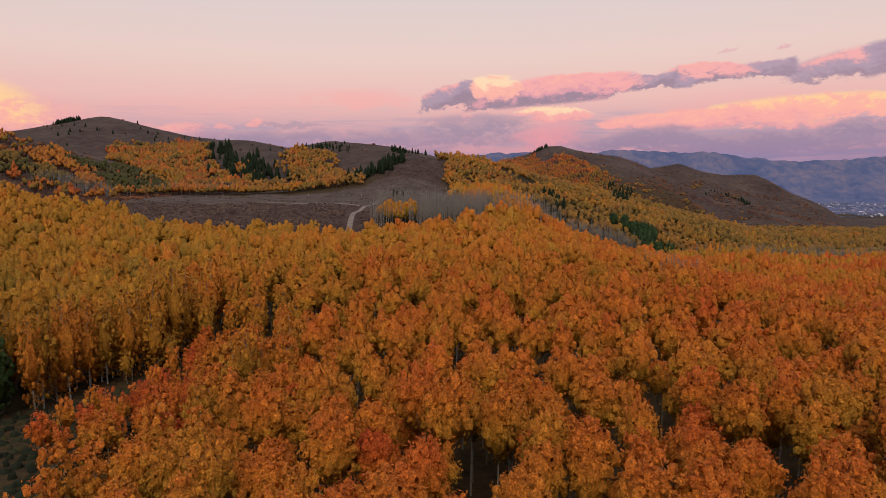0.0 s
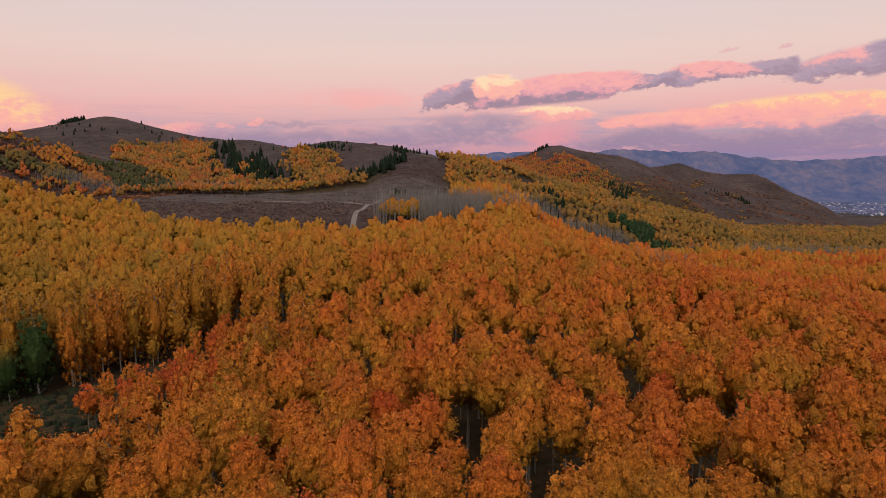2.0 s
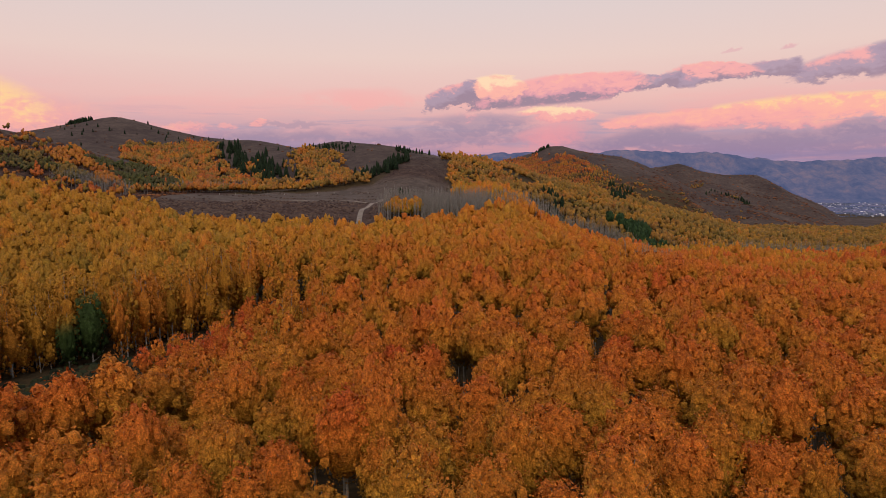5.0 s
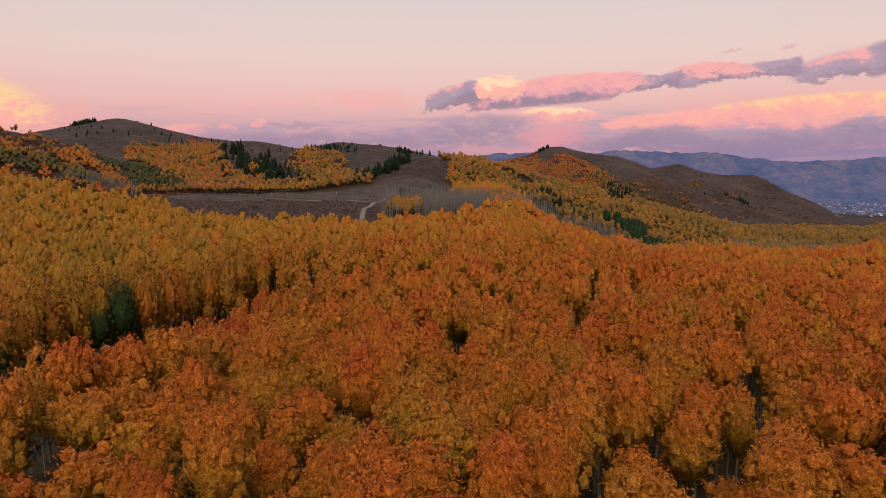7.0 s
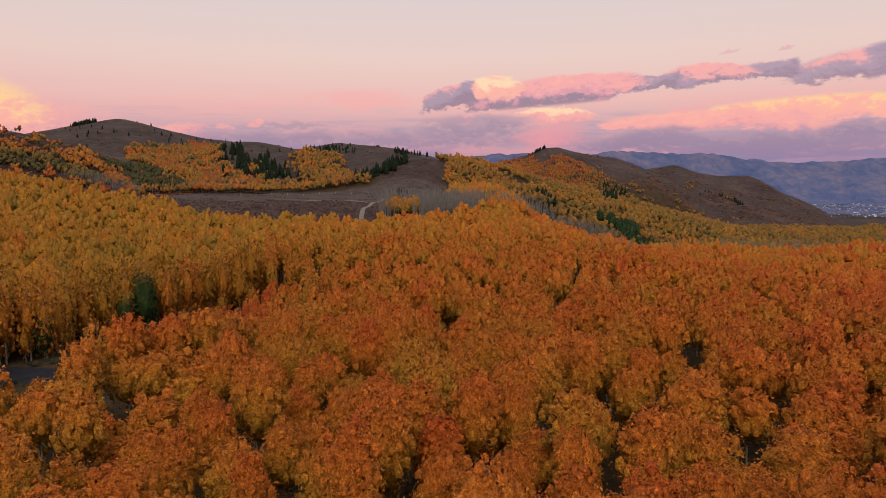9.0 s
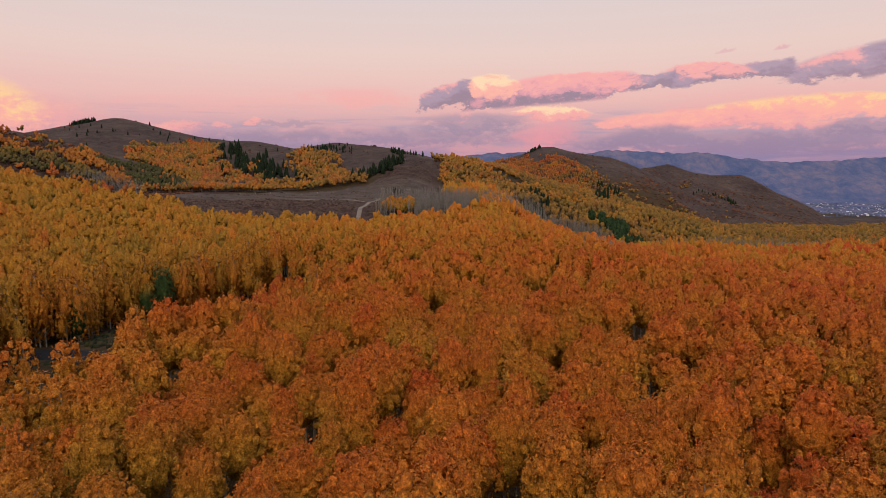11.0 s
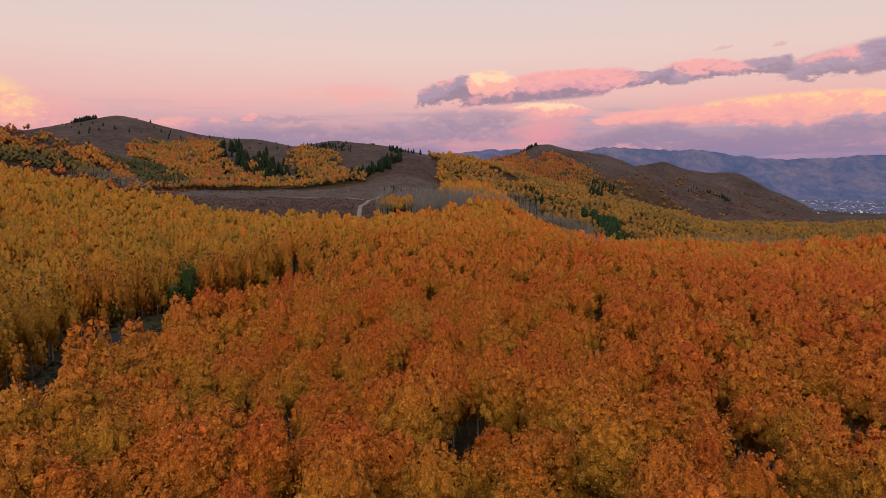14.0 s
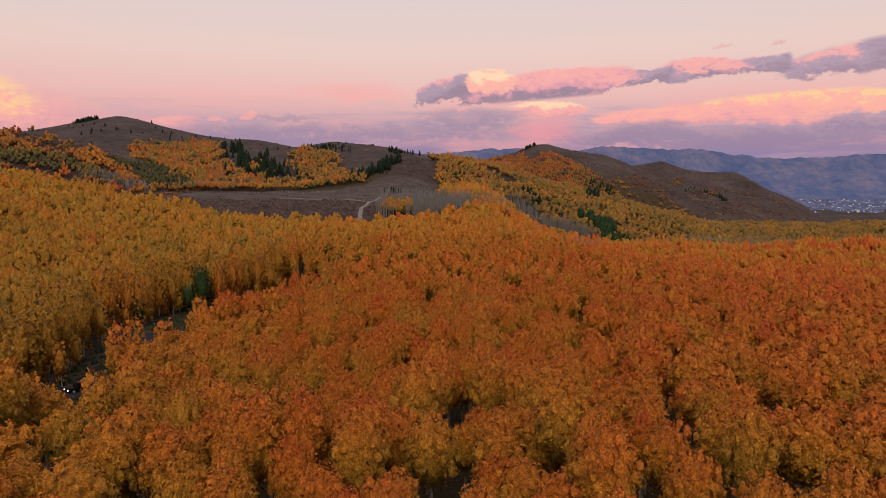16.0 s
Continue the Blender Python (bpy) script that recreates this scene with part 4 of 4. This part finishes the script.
nearer = qy < 500
forest("far_aspen_wood", "yellow and orange aspen wood over the valley", [far_aspen(500 + k, 0, 0.5, (4, 1, 0.9, 0, 1.0), 5) for k in range(8)], FR[nearer], LEAF, ripe_shade=0.35)
forest("far_aspen_wood", "yellow and orange aspen wood on the far slopes", [far_aspen(520 + k, 0, 1.0, (4, 1, 1.0, 0, 1.1), 2) for k in range(8)], FR[~nearer], THIN_LEAF, ripe_shade=0.35)
# the wood beside and behind the flight
S = np.stack(np.meshgrid(np.arange(-250, 250, 7.4), np.arange(-190, 200, 7.4)), -1).reshape(-1, 2)
S = S + rng.uniform(-1.7, 1.7, S.shape)
S = S[near_wood(S) & ((np.abs(S[:, 0]) > 0.73 * (S[:, 1] + 110) + 26) | (S[:, 1] < -107))]
SR = rows_of(S, rng)
forest("far_aspen_wood", "orange aspen wood to either side", [far_aspen(540 + k, 0, 1.0, (4, 1, 0.9, 0, 1.0), 3) for k in range(6)], SR, LEAF, ripe_shade=0.35)

# ---- conifers ----
def conifer_protos(mat, tiers, per, wide):
    out = []
    for k in range(4):
        n, t = conifer(700 + k, tiers, per, 15.0, wide + 0.5 * k)
        out.append((mesh_of("crown", n, mat), mesh_of("trunk", t, BARK)))
    return out


CONIFERS = conifer_protos(NEEDLES, 11, 9, 5.2)


def plant_conifer(k, x, y, s, hs, label, group, kinds=CONIFERS):
    root = new("conifer")
    root.matrix_world = Matrix.LocRotScale((x, y, float(height(x, y))), Euler((0, 0, k * 1.7)), (s, s, hs))
    tagged(root, label, "conifer", group)
    for nm, me in zip(("crown", "trunk"), kinds[k % len(kinds)]):
        ob = new(nm, me)
        ob.parent = root


def build_green_trees():
    """Leafy trees by the glade that have not turned yet."""
    kinds = [aspen(740 + k, 900, 0.13, (8, 6, 0.8, 0, 0.9), lobes=80, limbs=6, base=0.02, width=5.6) for k in range(3)]
    protos = [(mesh_of("crown", c, LEAF), mesh_of("trunk", w, PALE_BARK)) for c, w in kinds]
    for k, (x, y, s, hs, hue) in enumerate(((-63.5, 83, 1.2, 1.12, 0.93), (-66, 80, 0.85, 0.85, 0.74), (-78, 64, 1.0, 0.98, 0.9), (-70, 58, 0.75, 0.75, 0.78), (-79, 74, 0.8, 0.9, 0.76), (-86, 52, 0.75, 0.8, 0.85))):
        root = new("green_tree")
        root.matrix_world = Matrix.LocRotScale((x, y, float(height(x, y))), Euler((0, 0, k * 1.7)), (s, s, hs))
        tagged(root, f"leafy {'dark' if hue > 0.84 else 'yellowish'} green tree among yellow aspens by the glade", "tree", "green trees by the glade")
        for nm, me in zip(("crown", "trunk"), protos[k % len(protos)]):
            ob = new(nm, me)
            ob.parent = root
            ob.color = (hue, 0, 0, 1)


build_green_trees()


def build_conifers():
    r = np.random.default_rng(90)
    far_rows = []

    def clump(n, line, spread, lo, hi, label, group):
        """Spruces along a line; with no group they join the far ones, which are too small to tell apart."""
        pts = spline(line, 20)
        for k in range(n):
            x, y = pts[int(r.integers(len(pts)))] + r.normal(0, spread, 2)
            s = r.uniform(lo, hi)
            if group:
                plant_conifer(k, float(x), float(y), s * 1.7, s * 1.2, label, group)
            else:
                far_rows.append((x, y, float(height(x, y)), s * 1.6, s, k * 1.7, 0.5))
    clump(16, [(-331, 963), (-300, 900), (-282, 836)], 9, 0.45, 0.8, "dark spruce in a grove on the orange hillside", "hillside spruce grove")
    clump(30, [(-307, 928), (-262, 830), (-244, 787)], 12, 0.5, 0.85, "dark spruce in a grove on the orange hillside", "hillside spruce grove")
    clump(64, [(-245, 780), (-225, 745), (-209, 710), (-186, 690)], 12, 0.5, 0.9, "dark spruce in a grove on the orange hillside", "hillside spruce grove")
    clump(80, [(-176, 856), (-158, 842), (-142, 846), (-126, 824)], 10, 0.2, 0.45, "", "")
    clump(60, [(-84, 603), (-66, 622), (-52, 650), (-38, 690)], 4.5, 0.35, 0.8, "dark spruce in a line up the ridge", "spruce line on the ridge")
    clump(26, [(-56, 815), (-42, 806), (-26, 785)], 6, 0.25, 0.45, "dark spruce at the top of the ridge", "spruce line on the ridge")
    clump(9, [(-44, 518), (-38, 530), (-28, 528)], 2.5, 0.22, 0.4, "dark juniper at the end of the dirt track", "junipers by the track")
    clump(60, [(-668, 1143), (-652, 1140), (-637, 1144)], 5, 0.4, 0.65, "", "")
    clump(48, [(252, 1672), (268, 1676), (286, 1680)], 6, 0.35, 0.65, "", "")
    clump(20, [(82, 440), (104, 560), (118, 628), (119, 669)], 5, 0.5, 0.8, "dark spruce in the valley wood", "creek spruces")
    clump(16, [(211, 709), (222, 760), (232, 820)], 5, 0.6, 1.0, "dark spruce in the valley wood", "creek spruces")
    clump(16, [(340, 1250), (356, 1235), (366, 1190)], 8, 0.6, 1.0, "dark spruce below the bald hill", "creek spruces")
    clump(52, [(770, 1800), (844, 1785), (861, 1751), (830, 1655)], 9, 0.4, 0.85, "", "")
    clump(36, [(-640, 1000), (-560, 1050), (-400, 1080), (-520, 960), (-250, 900)], 40, 0.25, 0.5, "", "")
    forest("far_spruces", "dark spruces in small clumps on the far hills", [conifer(720 + k, 6, 7, 15.0, 5.4)[0] for k in range(4)], np.array(far_rows), NEEDLES)


build_conifers()


# ---- bare stands, scrub, track ----
def bare_aspen(seed, h=12.0):
    """A thin leafless trunk with a haze of rising twigs."""
    r = np.random.default_rng(seed)
    parts = [tube([(0, 0, -0.3), (0.1, 0, h * 0.5), (0.05, 0.1, h)], [0.13, 0.10, 0.03], 3)]
    n = 16
    z, a, reach = h * r.uniform(0.42, 0.95, n), r.uniform(0, 6.28, n), r.uniform(0.5, 1.3, n)
    d = np.stack([np.cos(a), np.sin(a), 0 * a], -1)
    side = np.stack([-np.sin(a), np.cos(a), 0 * a], -1) * 0.035
    foot = np.stack([0 * z, 0 * z, z], -1)
    v = np.stack([foot - side, foot + side, foot + d * reach[:, None] + [0, 0, 1.3]], 1).reshape(-1, 3)
    return join(parts + [(v, np.arange(3 * n).reshape(-1, 3))])


def build_bare_stand():
    """Leafless grey aspens at the field's edge and along the valley."""
    r = np.random.default_rng(33)
    g = np.arange(0, 1, 0.026)
    X, Y = np.meshgrid(-32 + 84 * g, 294 + 62 * g)
    p = np.stack([X.ravel(), Y.ravel()], -1) + r.uniform(-1.1, 1.1, (X.size, 2))
    p = p[(np.hypot((p[:, 0] + 20) / 9, (p[:, 1] - 308) / 10) > 1)]
    more = []
    for q, n in zip(GREY_STANDS + [spline(np.array([(-336, 545), (-315, 552), (-285, 548)], float), 24), spline(np.array([(-262, 590), (-220, 604), (-180, 606)], float), 24)], (620, 560, 240, 260, 200, 330, 260)):
        more.append(q[r.integers(len(q), size=n)] + r.normal(0, 7.0, (n, 2)))
    p = np.concatenate([p] + more)
    rows = rows_of(p, r, np.full(len(p), 0.5), 0.85)
    rows[:, 4] *= np.where(p[:, 0] > 45, 1.3, 1.1)
    forest("bare_aspens", "leafless pale grey aspen trunks at the field's edge", [bare_aspen(800 + k) for k in range(6)], rows, PALE_BARK, "bare trees")
    # amber clump between them
    q = np.stack([r.normal(-20, 4.5, 26), r.normal(308, 5, 26)], -1)
    forest("aspen_clump", "small amber aspen clump among leafless trunks", [far_aspen(560 + k, 60, 0.3, (6, 3, 0.9, 0, 1.0), 14) for k in range(4)], rows_of(q, r, r.uniform(0.45, 0.62, 26), 0.8), LEAF)


build_bare_stand()


def shrub(seed, n=5):
    r = np.random.default_rng(seed)
    a = np.arange(n) * 2 * np.pi / n
    low = np.stack([np.cos(a), np.sin(a), 0 * a - 0.1], -1) * r.uniform(0.7, 1.2, n)[:, None]
    mid = np.stack([0.7 * np.cos(a + 0.5), 0.7 * np.sin(a + 0.5), 0 * a + 0.7], -1) * r.uniform(0.7, 1.25, n)[:, None]
    v = np.concatenate([low, mid, [(0, 0, 0.95)]])
    f = []
    for i in range(n):
        j = (i + 1) % n
        f += [(i, j, n + i), (j, n + j, n + i), (n + i, n + j, 2 * n)]
    return v, np.array(f)


def scrub_material(name, stops):
    m, nt, out = material(name)
    geo = nt.nodes.new("ShaderNodeNewGeometry")
    f = calc(nt, "MULTIPLY_ADD", geo.outputs["Random Per Island"], 0.6, calc(nt, "MULTIPLY", tex_noise(nt, 1.2), 0.4))
    principled(nt, out, ramp_of(nt, f, stops), 0.9, tex_noise(nt, 4.0, 4, 0.7), 0.8, 0.2, 0.1)
    return m


SCRUB = scrub_material("sage_scrub", [(0.25, (0.035, 0.022, 0.02)), (0.5, (0.07, 0.044, 0.036)), (0.8, (0.13, 0.09, 0.07))])
OAK = scrub_material("hill_scrub", [(0.25, (0.05, 0.026, 0.02)), (0.6, (0.12, 0.055, 0.032)), (0.85, (0.24, 0.095, 0.034))])
# near-black tones put the glade's shade into the brush colour
SHADE_BRUSH = scrub_material("glade_shade_brush", [(0.2, (0.014, 0.017, 0.011)), (0.5, (0.024, 0.032, 0.018)), (0.85, (0.06, 0.05, 0.02))])
DARK_LEAF = scrub_material("dark_foliage", [(0.2, (0.012, 0.026, 0.012)), (0.5, (0.025, 0.05, 0.02)), (0.85, (0.05, 0.085, 0.03))])


def build_scrub():
    r = np.random.default_rng(44)
    p = scatter(3.1, 244, 700, 0.6, 12)
    x, y = p.T
    p = p[field_mask(x, y) & (waves(x, y, 26, 80) + 0.6 * waves(x, 2.5 * y, 60, 86) > -0.9 + 1.7 * open_grass(x, y)) & (from_line(x, y, TRACK_LINE) > 4) & ((x / y) > -0.55)]
    rows = rows_of(p, r, np.full(len(p), 0.5))
    rows[:, 3] *= r.uniform(0.4, 1.2, len(p))
    rows[:, 4] *= r.uniform(0.35, 0.8, len(p))
    forest("sage_scrub", "low brown sagebrush over the open field", [shrub(900 + k) for k in range(4)], rows, SCRUB, "scrub")
    p = scatter(24.0, 660, 2150, 0.72, 13)
    x, y = p.T
    q = scatter(4.6, 500, 660, 0.72, 14)
    q = q[(q[:, 0] < -240) & (waves(q[:, 0], q[:, 1], 60, 83) > -0.8)]
    e = scatter(15.0, 1150, 2150, 0.72, 15)
    e = e[(e[:, 0] > 0.22 * e[:, 1]) & (waves(e[:, 0], e[:, 1], 140, 82) > -0.3)]
    g = scatter(7.5, 1080, 1900, 0.72, 17)
    g = g[(g[:, 0] > 0.26 * g[:, 1]) & (g[:, 0] < 0.62 * g[:, 1]) & (height(g[:, 0], g[:, 1]) < 8) & (waves(g[:, 0], g[:, 1], 90, 84) > -0.15 + 0.001 * (g[:, 1] - 1300))]
    p = p[(x < 0.02 * y) & (waves(x, y, 160, 81) > -0.2)]
    p = np.concatenate([p + r.uniform(-14, 14, p.shape), q + r.uniform(-3, 3, q.shape), e + r.uniform(-9, 9, e.shape), g + r.uniform(-3, 3, g.shape)])
    rows = rows_of(p, r, np.full(len(p), 0.5))
    k = r.uniform(0.7, 1.7, len(p)) ** 2
    rows[:, 3] *= k * (1 + 0.6 * (p[:, 1] > 1150))
    rows[:, 4] *= k * 0.7
    forest("hill_scrub", "dark scrub oak scattered over the bare hills", [shrub(910 + k) for k in range(4)], rows, OAK, "scrub")


def build_shade_brush():
    """Low dark brush added over the floor of the glade, to stand in for its deep shade."""
    r = np.random.default_rng(48)
    X, Y = np.meshgrid(np.arange(-82, -16, 1.7), np.arange(-54, 112, 1.7))
    p = np.stack([X.ravel(), Y.ravel()], -1) + r.uniform(-0.9, 0.9, (X.size, 2))
    p = p[inside(p[:, 0], p[:, 1], GLADE) & (from_line(p[:, 0], p[:, 1], ROAD_LINE) > 4.2) & (waves(p[:, 0], p[:, 1], 16, 87) > -1.1)]
    rows = rows_of(p, r, np.full(len(p), 0.5))
    rows[:, 3] *= r.uniform(0.35, 0.85, len(p))
    rows[:, 4] *= r.uniform(0.3, 0.9, len(p))
    forest("glade_shade_brush", "low dark green and brown brush, added as shade over the glade", [shrub(930 + k, 7) for k in range(5)], rows, SHADE_BRUSH, "brush")


TRACK_LINE = spline(np.array([(-37, 246), (-41, 280), (-46, 340), (-46, 395), (-43, 450), (-44, 500)], float), 14)
strip("dirt_track", TRACK_LINE, 2.2, TRACK, "pale dirt track across the scrub field", "track", 0.25)
strip("dirt_track", spline(np.array([(-45, 402), (-58, 425), (-82, 440), (-130, 452)], float), 14), 1.3, TRACK, "pale dirt side track across the scrub field", "track", 0.22)
build_scrub()
build_shade_brush()


def build_broadleaf_clump():
    """Big dark green trees in the valley."""
    r = np.random.default_rng(55)
    kinds = [aspen(950 + k, 200, 0.3, (8, 4, 0.9, 1, 1.0), lobes=30, limbs=0, base=0.1, width=8.5, h=14.0) for k in range(3)]
    protos = [(mesh_of("crown", c, DARK_LEAF), mesh_of("trunk", w, BARK)) for c, w in kinds]
    line = spline(np.array([(163, 568), (169, 540), (175, 515), (177, 492)], float), 12)
    for k in range(22):
        x, y = line[int(r.integers(len(line)))] + r.normal(0, 4.5, 2)
        sc = r.uniform(0.95, 1.45)
        root = new("broadleaf_tree")
        root.matrix_world = Matrix.LocRotScale((x, y, float(height(x, y))), Euler((0, 0, k)), (sc, sc, sc))
        tagged(root, "large dark green tree in the yellow valley wood", "tree", "dark trees in the valley")
        for nm, me in zip(("crown", "trunk"), protos[k % 3]):
            ob = new(nm, me)
            ob.parent = root


build_broadleaf_clump()


def build_town():
    """A far town on the valley floor: pale roofs and walls, very small."""
    m, nt, out = material("far_roofs")
    geo = nt.nodes.new("ShaderNodeNewGeometry")
    # the distance's blue haze is put into the roof and wall colours
    c = ramp_of(nt, geo.outputs["Random Per Island"], [(0.0, (0.06, 0.08, 0.14)), (0.8, (0.12, 0.14, 0.22)), (0.86, (0.35, 0.36, 0.46)), (1.0, (0.75, 0.75, 0.8))])
    principled(nt, out, c, 0.8)
    r = np.random.default_rng(66)
    box = np.array([(a, b, c) for c in (0, 1) for a, b in ((-0.5, -0.5), (0.5, -0.5), (0.5, 0.5), (-0.5, 0.5))], float)
    tri = np.array([(4, 5, 6), (4, 6, 7), (0, 1, 5), (0, 5, 4), (1, 2, 6), (1, 6, 5), (3, 0, 4), (3, 4, 7)])
    n = 4200
    x, y = r.uniform(1250, 2700, n), r.uniform(2520, 3400, n)
    keep = waves(x, y, 300, 91) + waves(x, y, 120, 92) > -0.2
    x, y = x[keep], y[keep]
    w = np.stack([3 + 9 * r.uniform(0, 1, len(x)) ** 3, r.uniform(3, 8, len(x)), r.uniform(2, 5, len(x))], -1)
    v = box[None] * w[:, None] + np.stack([x, y, 0 * x - 181], -1)[:, None]
    f = (tri[None] + 8 * np.arange(len(x))[:, None, None]).reshape(-1, 3)
    tagged(new("far_town", link_mesh("far_town", v.reshape(-1, 3), f, m)), "pale roofs of a distant town in the valley", "town", kind="stuff")


build_town()


# ---- small things in the field ----
def build_posts():
    m = plain_noise_material("weathered_wood", (0.30, 0.28, 0.26), (0.50, 0.47, 0.44), 2.0)
    dark = plain_noise_material("pole_wood", (0.05, 0.04, 0.035), (0.10, 0.085, 0.07), 2.0)
    post, _ = tube([(0, 0, -0.2), (0, 0, 1.0), (0, 0, 1.8)], [0.14, 0.13, 0.10], 6), None
    me = mesh_of("fence_post", post, m)
    for k in range(10):
        x, y = -205 + 15.5 * k, 560 - 2.2 * k
        ob = new("fence_post", me)
        ob.location = (x, y, float(height(x, y)))
        tagged(ob, "pale weathered fence post in the scrub field", "post", "fence posts across the field")
    pole = join([tube([(0, 0, -0.3), (0, 0, 5), (0, 0, 9)], [0.17, 0.15, 0.11], 6), (lambda t: (t[0][:, [2, 1, 0]] + [-1.2, 0, 8.2], t[1][:, ::-1]))(tube([(0, 0, 0), (0, 0, 1.2), (0, 0, 2.4)], [0.08, 0.08, 0.08], 4))])
    me2 = mesh_of("utility_pole", pole, dark)
    for x, y in ((-32, 505), (-90, 560)):
        ob = new("utility_pole", me2)
        ob.location = (x, y, float(height(x, y)))
        tagged(ob, "dark wooden utility pole with a crossarm in the field", "pole", "poles across the field")


build_posts()


def box_part(name, size, at, mat, parent, bevel=0.0, taper=1.0, label=""):
    """A rounded box as one part; taper narrows its top."""
    bm = bmesh.new()
    bmesh.ops.create_cube(bm, size=1.0)
    for v in bm.verts:
        k = taper if v.co.z > 0 else 1.0
        v.co = Vector((v.co.x * size[0] * k, v.co.y * size[1] * (0.5 + 0.5 * k), v.co.z * size[2])) + Vector(at)
    if bevel:
        bmesh.ops.bevel(bm, geom=list(bm.edges), offset=bevel, segments=2, affect="EDGES")
    me = bpy.data.meshes.new(name)
    bm.to_mesh(me)
    bm.free()
    me.materials.append(mat)
    ob = new(name, me)
    ob.parent = parent
    if label:
        tagged(ob, label)
    return ob


def plain(name, color, rough, metal=0.0, glow=0.0):
    m, nt, out = material(name)
    p = principled(nt, out, color, rough, spec=0.5)
    p.inputs["Metallic"].default_value = metal
    if glow:
        p.inputs["Emission Color"].default_value, p.inputs["Emission Strength"].default_value = (1.0, 0.95, 0.85, 1), glow
    return m


def build_car():
    """A dark estate car on the road through the glade, headlights on."""
    paint, glass, rubber = plain("black_paint", (0.008, 0.008, 0.010), 0.25), plain("tinted_glass", (0.010, 0.012, 0.014), 0.08), plain("tyre_rubber", (0.012, 0.012, 0.012), 0.9)
    alloy, lamp, red = plain("wheel_alloy", (0.35, 0.35, 0.36), 0.35, 0.9), plain("headlight_glow", (0.8, 0.8, 0.8), 0.2, 0.0, 4.0), plain("rear_light_red", (0.25, 0.01, 0.01), 0.3)
    x, y = -55.0, 4.9
    root = new("car")
    root.matrix_world = Matrix.LocRotScale((x, y, float(height(x, y)) + 0.26), Euler((0, 0, np.arctan2(-2.6, -2.0))), (0.94, 0.94, 0.94))
    tagged(root, "black estate car with lit headlights on the asphalt road", "car")
    body = box_part("body", (4.6, 1.82, 0.62), (0, 0, 0.62), paint, root, 0.12, 0.98)
    cabin = box_part("cabin", (3.0, 1.66, 0.62), (-0.45, 0, 1.2), paint, root, 0.14, 0.74)
    for side in (-1, 1):
        box_part("side_window", (2.2, 0.03, 0.36), (-0.45, side * 0.765, 1.2), glass, cabin, 0.01, 0.84, "dark tinted side window")
        box_part("headlight", (0.12, 0.34, 0.16), (2.27, side * 0.64, 0.72), lamp, body, 0.03, 1.0, "lit white headlight")
        box_part("rear_light", (0.08, 0.28, 0.18), (-2.29, side * 0.68, 0.78), red, body, 0.02, 1.0, "red rear light")
        for fx in (-1.38, 1.42):
            v, f = tube([(0, 0, -0.11), (0, 0, -0.09), (0, 0, 0.09), (0, 0, 0.11)], [0.0, 0.34, 0.34, 0.0], 18)
            tyre = new("wheel", link_mesh("wheel", v[:, [0, 2, 1]] + [fx, side * 0.82, 0.34], f[:, ::-1], rubber))
            tyre.parent = root
            v, f = tube([(0, 0, -0.012), (0, 0, 0.0), (0, 0, 0.012)], [0.0, 0.2, 0.0], 14)
            rim = new("rim", link_mesh("rim", v[:, [0, 2, 1]] + [fx, side * 0.94, 0.34], f[:, ::-1], alloy))
            rim.parent = tyre
            tagged(rim, "grey alloy rim")
    box_part("windscreen", (0.03, 1.36, 0.42), (0.82, 0, 1.17), glass, cabin, 0.01, 0.8, "dark windscreen")
    box_part("rear_window", (0.03, 1.3, 0.34), (-1.76, 0, 1.2), glass, cabin, 0.01, 0.8, "dark rear window")


build_car()
